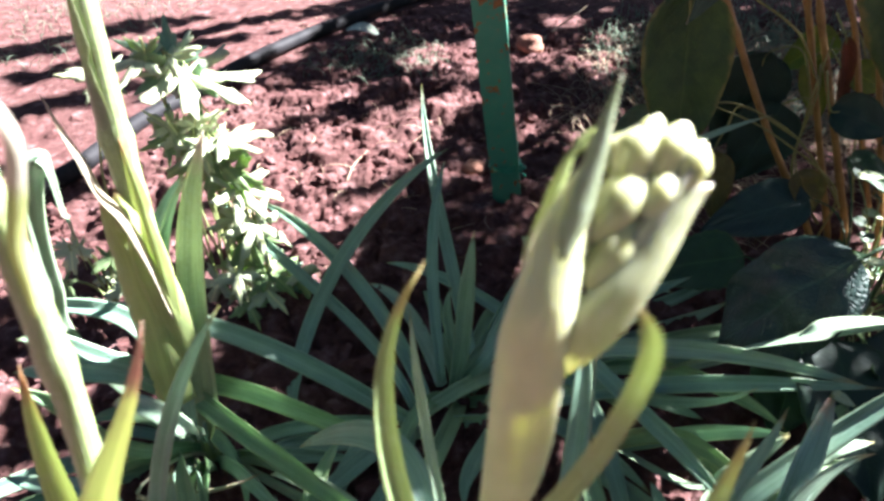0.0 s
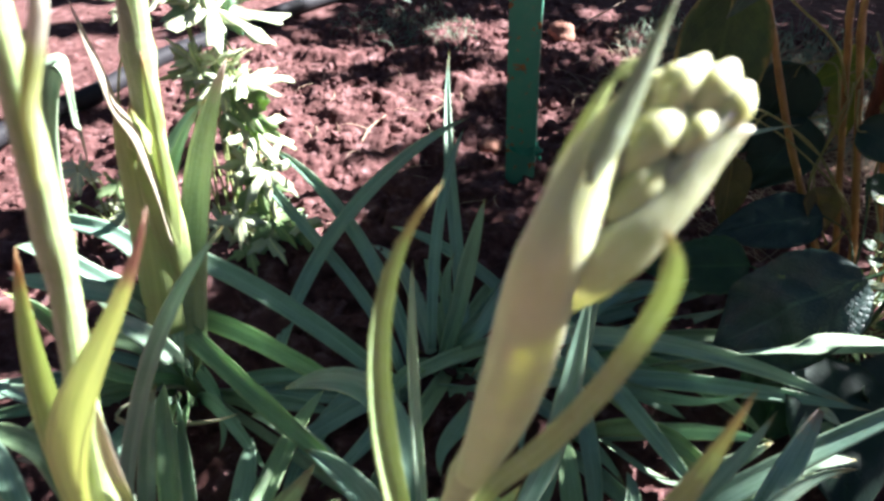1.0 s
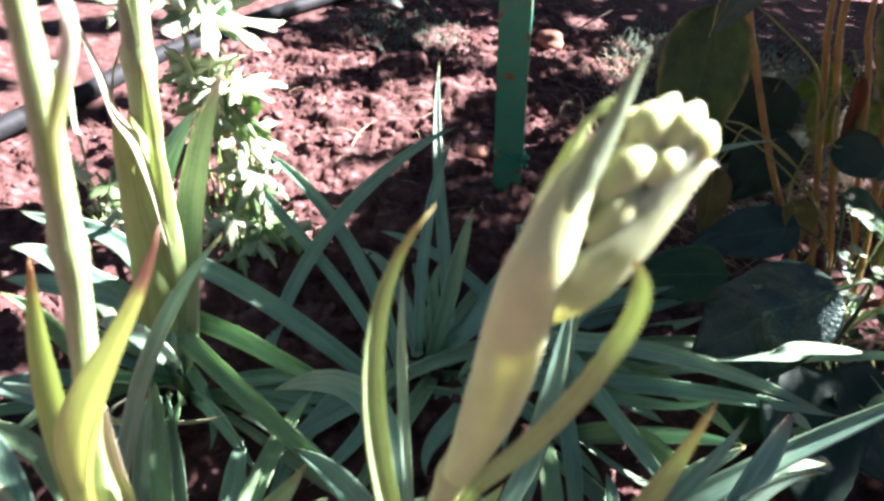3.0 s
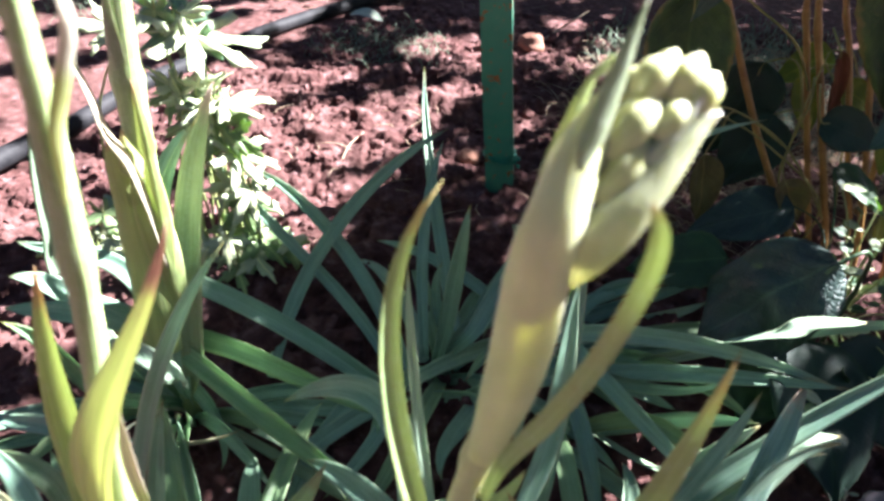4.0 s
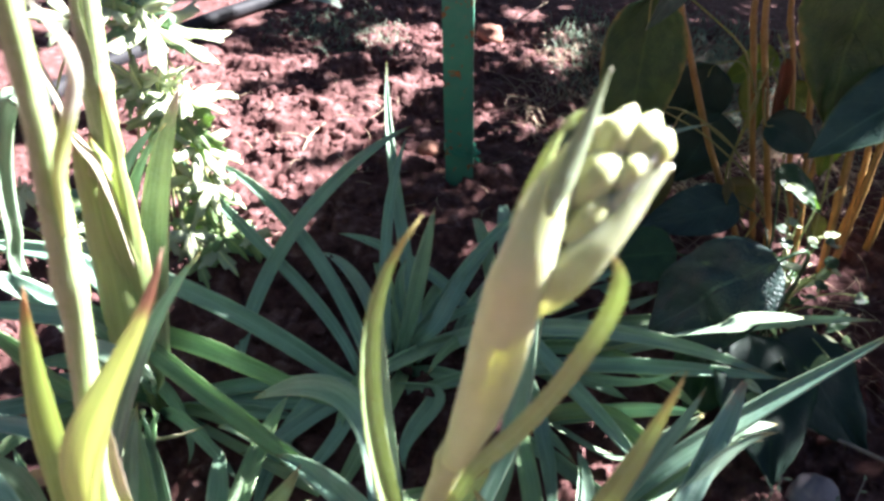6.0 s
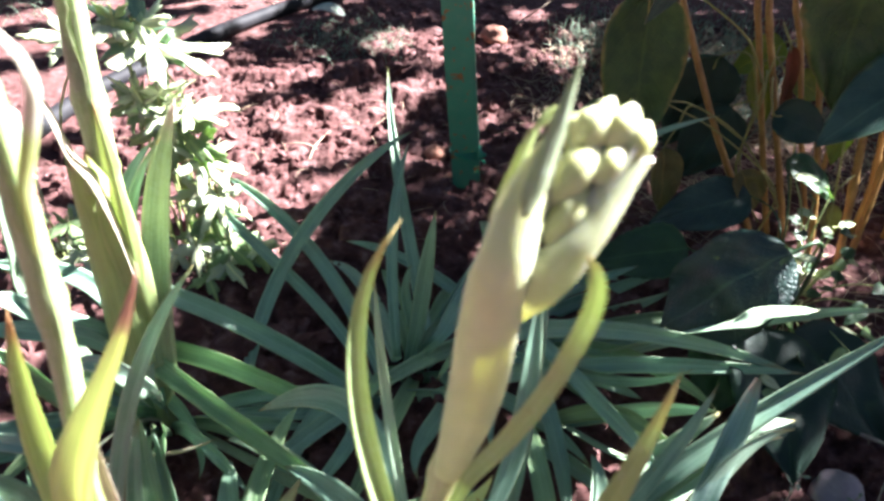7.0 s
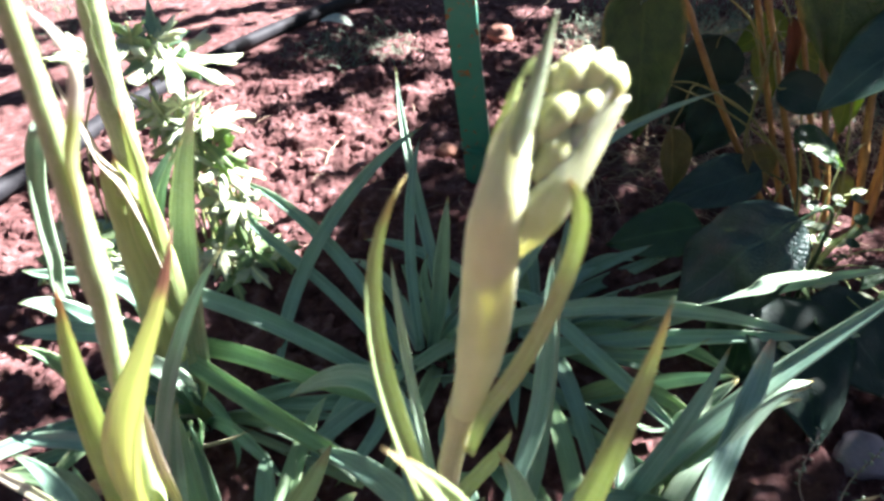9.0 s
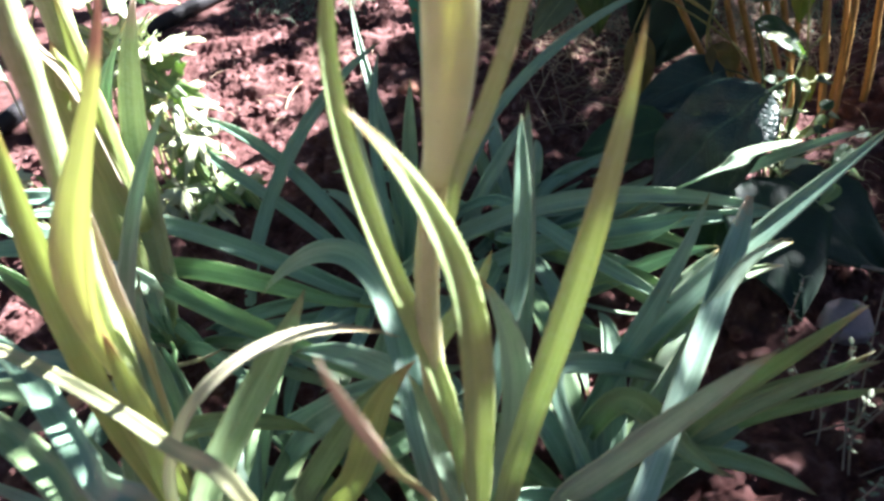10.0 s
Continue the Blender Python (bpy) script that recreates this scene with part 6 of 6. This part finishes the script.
def crown_cover(x, y):
    """How closely leafed the crown is over the spot that it shades, from 0 to 1."""
    marks = ((-0.6, 0.10), (-0.2, -0.06), (-0.14, -0.14), (-0.11, -0.185), (-0.08, -0.252), (-0.044, -0.292), (0.0, -0.30), (0.04, -0.29), (0.20, -0.30), (0.30, -0.255), (0.40, -0.225), (0.43, -0.20), (0.46, -0.16), (0.49, -0.125), (0.54, -0.125), (0.58, -0.115), (0.64, -0.105), (0.69, -0.085), (0.76, -0.058), (0.83, -0.04), (0.92, -0.015), (1.02, 0.05), (1.14, 0.055), (1.4, 0.12), (3.0, 0.4))
    edge = 0.0
    for (ya, xa), (yb, xb) in zip(marks, marks[1:]):
        if ya <= y <= yb:
            edge = xa + (xb - xa) * (y - ya) / (yb - ya)
    edge += 0.014 * math.sin(y * 37 + 1) + 0.010 * math.sin(y * 83)
    cover = 0.0
    if x > edge:
        cover = 0.95
        if 0.38 < y < 0.80 and x < 0.11:
            cover = 0.68
        if y < 0.17 and x < 0.12:
            cover = 0.60 + 0.28 * math.sin(x * 75 + y * 31 + 0.7) * math.sin(y * 66 - x * 22)
    if y > 1.06 and x > -0.34 and ((x + 0.03) / 0.12) ** 2 + ((y - 1.20) / 0.11) ** 2 > 1:
        cover = max(cover, 0.75)
    for cx, cy, long, short in ((-0.160, 0.985, 0.150, 0.042), (-0.115, 0.71, 0.06, 0.009), (-0.42, 1.12, 0.17, 0.055), (-0.72, 0.98, 0.16, 0.035), (-0.62, 1.25, 0.2, 0.03), (-0.16, 1.28, 0.12, 0.022), (-0.88, 1.30, 0.2, 0.05), (-0.45, 1.5, 0.2, 0.035), (-0.1, 1.45, 0.14, 0.03), (-0.36, 0.62, 0.07, 0.03), (-0.52, 0.72, 0.10, 0.028), (-0.75, 0.7, 0.12, 0.04), (-0.33, 0.27, 0.06, 0.02), (-0.46, 0.40, 0.08, 0.02), (-0.75, 1.43, 0.14, 0.050), (-0.78, 1.17, 0.12, 0.040), (-0.60, 1.37, 0.07, 0.030), (-0.216, -0.116, 0.040, 0.022), (-0.125, 0.052, 0.022, 0.060)):
        u, v = (x - cx) * 0.80 + (y - cy) * 0.60, (y - cy) * 0.80 - (x - cx) * 0.60
        if (u / long) ** 2 + (v / short) ** 2 < 1 + 0.45 * math.sin(x * 60 + y * 47) + 0.25 * math.sin(x * 131 - y * 90):
            cover = max(cover, 0.95)
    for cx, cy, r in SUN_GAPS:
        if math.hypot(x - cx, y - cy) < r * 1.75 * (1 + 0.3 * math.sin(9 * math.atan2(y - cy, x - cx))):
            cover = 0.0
    # the far side of the crown is rounded off
    reach = ((x - 0.40) / 1.18) ** 2 + ((y - 0.95) / 1.50) ** 2
    if x > 0.3 and reach > 0.86 + 0.14 * math.sin(9 * math.atan2(y - 0.95, x - 0.40)):
        cover = 0.0
    return cover


# crown leaves, out of view, set where the bed needs shade
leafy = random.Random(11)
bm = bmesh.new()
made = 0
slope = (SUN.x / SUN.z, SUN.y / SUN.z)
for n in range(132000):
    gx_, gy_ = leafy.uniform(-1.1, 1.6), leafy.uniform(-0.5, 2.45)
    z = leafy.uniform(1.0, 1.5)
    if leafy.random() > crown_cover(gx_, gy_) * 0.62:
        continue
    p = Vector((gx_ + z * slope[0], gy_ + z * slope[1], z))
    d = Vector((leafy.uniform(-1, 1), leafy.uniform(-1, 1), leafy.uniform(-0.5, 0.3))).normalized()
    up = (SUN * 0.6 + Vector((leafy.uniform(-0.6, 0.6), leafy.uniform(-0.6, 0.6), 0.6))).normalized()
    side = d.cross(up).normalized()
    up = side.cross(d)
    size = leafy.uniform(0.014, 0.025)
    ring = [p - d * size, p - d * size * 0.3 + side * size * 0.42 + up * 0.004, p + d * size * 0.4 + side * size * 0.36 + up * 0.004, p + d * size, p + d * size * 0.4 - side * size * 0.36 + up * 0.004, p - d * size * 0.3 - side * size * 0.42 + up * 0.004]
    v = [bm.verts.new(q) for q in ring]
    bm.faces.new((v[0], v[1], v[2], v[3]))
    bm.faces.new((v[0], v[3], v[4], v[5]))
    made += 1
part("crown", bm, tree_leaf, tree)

# ---- dry grass, weeds and twigs ----
def strands(name, count, area, height_range, length_range, thick, material, label, category, seed, flat=0.5):
    """A loose mat of thin bent strands."""
    r = random.Random(seed)
    bm = bmesh.new()
    for n in range(count):
        x, y = r.uniform(area[0], area[1]), r.uniform(area[2], area[3])
        if area[4](x, y) < r.random():
            continue
        a = r.uniform(0, 2 * math.pi)
        long = r.uniform(*length_range)
        top = r.uniform(*height_range)
        p = Vector((x, y, level(x, y)))
        q = p + Vector((math.cos(a), math.sin(a), 0)) * long * flat + Vector((0, 0, top))
        e = p + Vector((math.cos(a + 0.5), math.sin(a + 0.5), 0)) * long + Vector((0, 0, top * r.uniform(0.1, 1.2)))
        tube(bm, [p * (1 - t) ** 2 + q * (2 * t * (1 - t)) + e * t * t for t in (0, 0.2, 0.4, 0.6, 0.8, 1.0)], [thick * (1 - 0.13 * i) for i in range(6)], 3)
    return solo(name, bm, material, ((area[0] + area[1]) / 2, (area[2] + area[3]) / 2, 0), label, category, kind="stuff")


def spot(cx, cy, rx, ry):
    return lambda x, y: max(0.0, 1 - ((x - cx) / rx) ** 2 - ((y - cy) / ry) ** 2)


strands("dry_grass", 4600, (0.15, 0.85, 0.70, 1.45, spot(0.48, 1.0, 0.36, 0.40)), (0.0, 0.04), (0.02, 0.08), 0.0008, straw, "mat of fine dry grass lying on the earth", "dry grass", 3)
strands("dry_grass", 380, (0.16, 0.45, 0.56, 0.85, spot(0.31, 0.70, 0.15, 0.16)), (0.0, 0.02), (0.02, 0.06), 0.0006, straw, "thin dry stalks scattered under the bush", "dry grass", 4)
strands("dry_grass", 260, (0.42, 0.80, 0.25, 0.60, spot(0.60, 0.45, 0.2, 0.2)), (0.0, 0.02), (0.02, 0.06), 0.0006, straw, "dry stalks and litter beside the bush", "dry grass", 8)
strands("weeds", 4200, (0.22, 0.9, 0.82, 1.6, spot(0.52, 1.2, 0.36, 0.42)), (0.008, 0.045), (0.01, 0.035), 0.0010, weed_green, "low grey-green weeds among dry grass", "weeds", 5, 0.3)
strands("weeds", 1100, (-0.32, 0.0, 1.05, 1.40, spot(-0.17, 1.20, 0.16, 0.15)), (0.006, 0.022), (0.01, 0.03), 0.0009, weed_green, "low weeds on the edge of the dug bed", "weeds", 6, 0.3)
strands("weeds", 700, (-1.15, -0.6, 1.0, 1.9, spot(-0.9, 1.45, 0.25, 0.42)), (0.006, 0.03), (0.01, 0.04), 0.0010, weed_green, "tuft of low weeds on trodden earth", "weeds", 7, 0.3)
strands("dry_grass", 260, (-1.1, 0.3, 1.2, 1.9, spot(-0.4, 1.55, 0.7, 0.34)), (0.0, 0.01), (0.02, 0.06), 0.0007, straw, "scattered straw on the bare earth", "dry grass", 9)
strands("dry_grass", 160, (-0.45, 0.25, 0.5, 1.1, spot(-0.1, 0.8, 0.35, 0.3)), (0.0, 0.012), (0.015, 0.05), 0.0007, straw, "scattered bits of straw on dug earth", "dry grass", 10)


def twig(points, thick, material, label):
    bm = bmesh.new()
    tube(bm, spline(points, 24), [thick * (1 - 0.5 * i / 23) for i in range(24)], 6, 0.1)
    return solo("twig", bm, material, points[0], label, "twig", "twigs on the bed")


twig([(0.235, 0.80, 0.0), (0.245, 0.79, 0.035), (0.225, 0.78, 0.060), (0.205, 0.775, 0.065)], 0.0011, straw, "thin pale dry stalk bent over the earth")
twig([(0.2142, 0.62, 0.010), (0.1809, 0.62, 0.089), (0.1996, 0.62, 0.154), (0.215, 0.62, 0.18)], 0.0010, grey_twig, "thin grey twig standing in the earth by the bush")
twig([(0.235, 0.66, 0.0), (0.222, 0.66, 0.05), (0.205, 0.66, 0.10), (0.178, 0.66, 0.125)], 0.0009, grey_twig, "thin grey twig standing in the earth by the bush")
twig([(0.25, 0.78, 0.0), (0.262, 0.77, 0.03), (0.245, 0.76, 0.065), (0.21, 0.76, 0.070)], 0.0011, straw, "thin pale dry stalk bent over the earth")
twig([(0.19, 0.70, 0.0), (0.205, 0.71, 0.02), (0.23, 0.74, 0.05), (0.245, 0.76, 0.058)], 0.0011, straw, "thin pale dry stalk leaning on others")
twig([(0.13, 1.29, 0.01), (0.17, 1.36, 0.02), (0.24, 1.47, 0.035)], 0.0030, straw, "pinkish dry stick lying on the earth")
twig([(-0.135, 0.735, 0.012), (-0.13, 0.76, 0.022), (-0.118, 0.80, 0.024)], 0.0012, straw, "short pale straw on the clods")
twig([(0.40, 0.34, 0.02), (0.46, 0.29, 0.035), (0.55, 0.24, 0.03)], 0.0022, grey_twig, "grey dry stalk lying across the leaves")

# ---- thyme at the corner of the bed ----
thyme = thing("thyme", (0.37, 0.14, 0), "straggling thyme with wiry stems and tiny grey-green leaves", "plant")
for k in range(34):
    a = pick.uniform(0, 2 * math.pi)
    p = Vector((0.375 + pick.uniform(-0.06, 0.07), 0.145 + pick.uniform(-0.05, 0.055), 0.0))
    e = p + Vector((math.cos(a) * 0.045, math.sin(a) * 0.035, pick.uniform(0.06, 0.155)))
    m = p.lerp(e, 0.5) + Vector((pick.uniform(-0.022, 0.022), pick.uniform(-0.022, 0.022), 0.0))
    line = spline([p, m, e], 18)
    bm = bmesh.new()
    tube(bm, line, [0.0009 - 0.00003 * i for i in range(18)], 5)
    sprig = part("sprig", bm, grey_twig, thyme)
    bm = bmesh.new()
    for i in range(pick.choice((3, 6, 9)), 18):
        for s in (-1, 1):
            if pick.random() < 0.3:
                continue
            b = a + i * 1.57 + s * 1.57 + pick.uniform(-0.5, 0.5)
            d = Vector((math.cos(b), math.sin(b), pick.uniform(-0.1, 0.8))).normalized()
            long = pick.uniform(0.003, 0.0062)
            blade(bm, [line[i], line[i] + d * long * 0.33, line[i] + d * long * 0.7, line[i] + d * long], long * 0.52, lambda t: math.sin(math.pi * (0.1 + 0.85 * t)), (0, 0, 1), 0, 0.2, 0.0005, 2)
    part("foliage", bm, thyme_green, sprig)
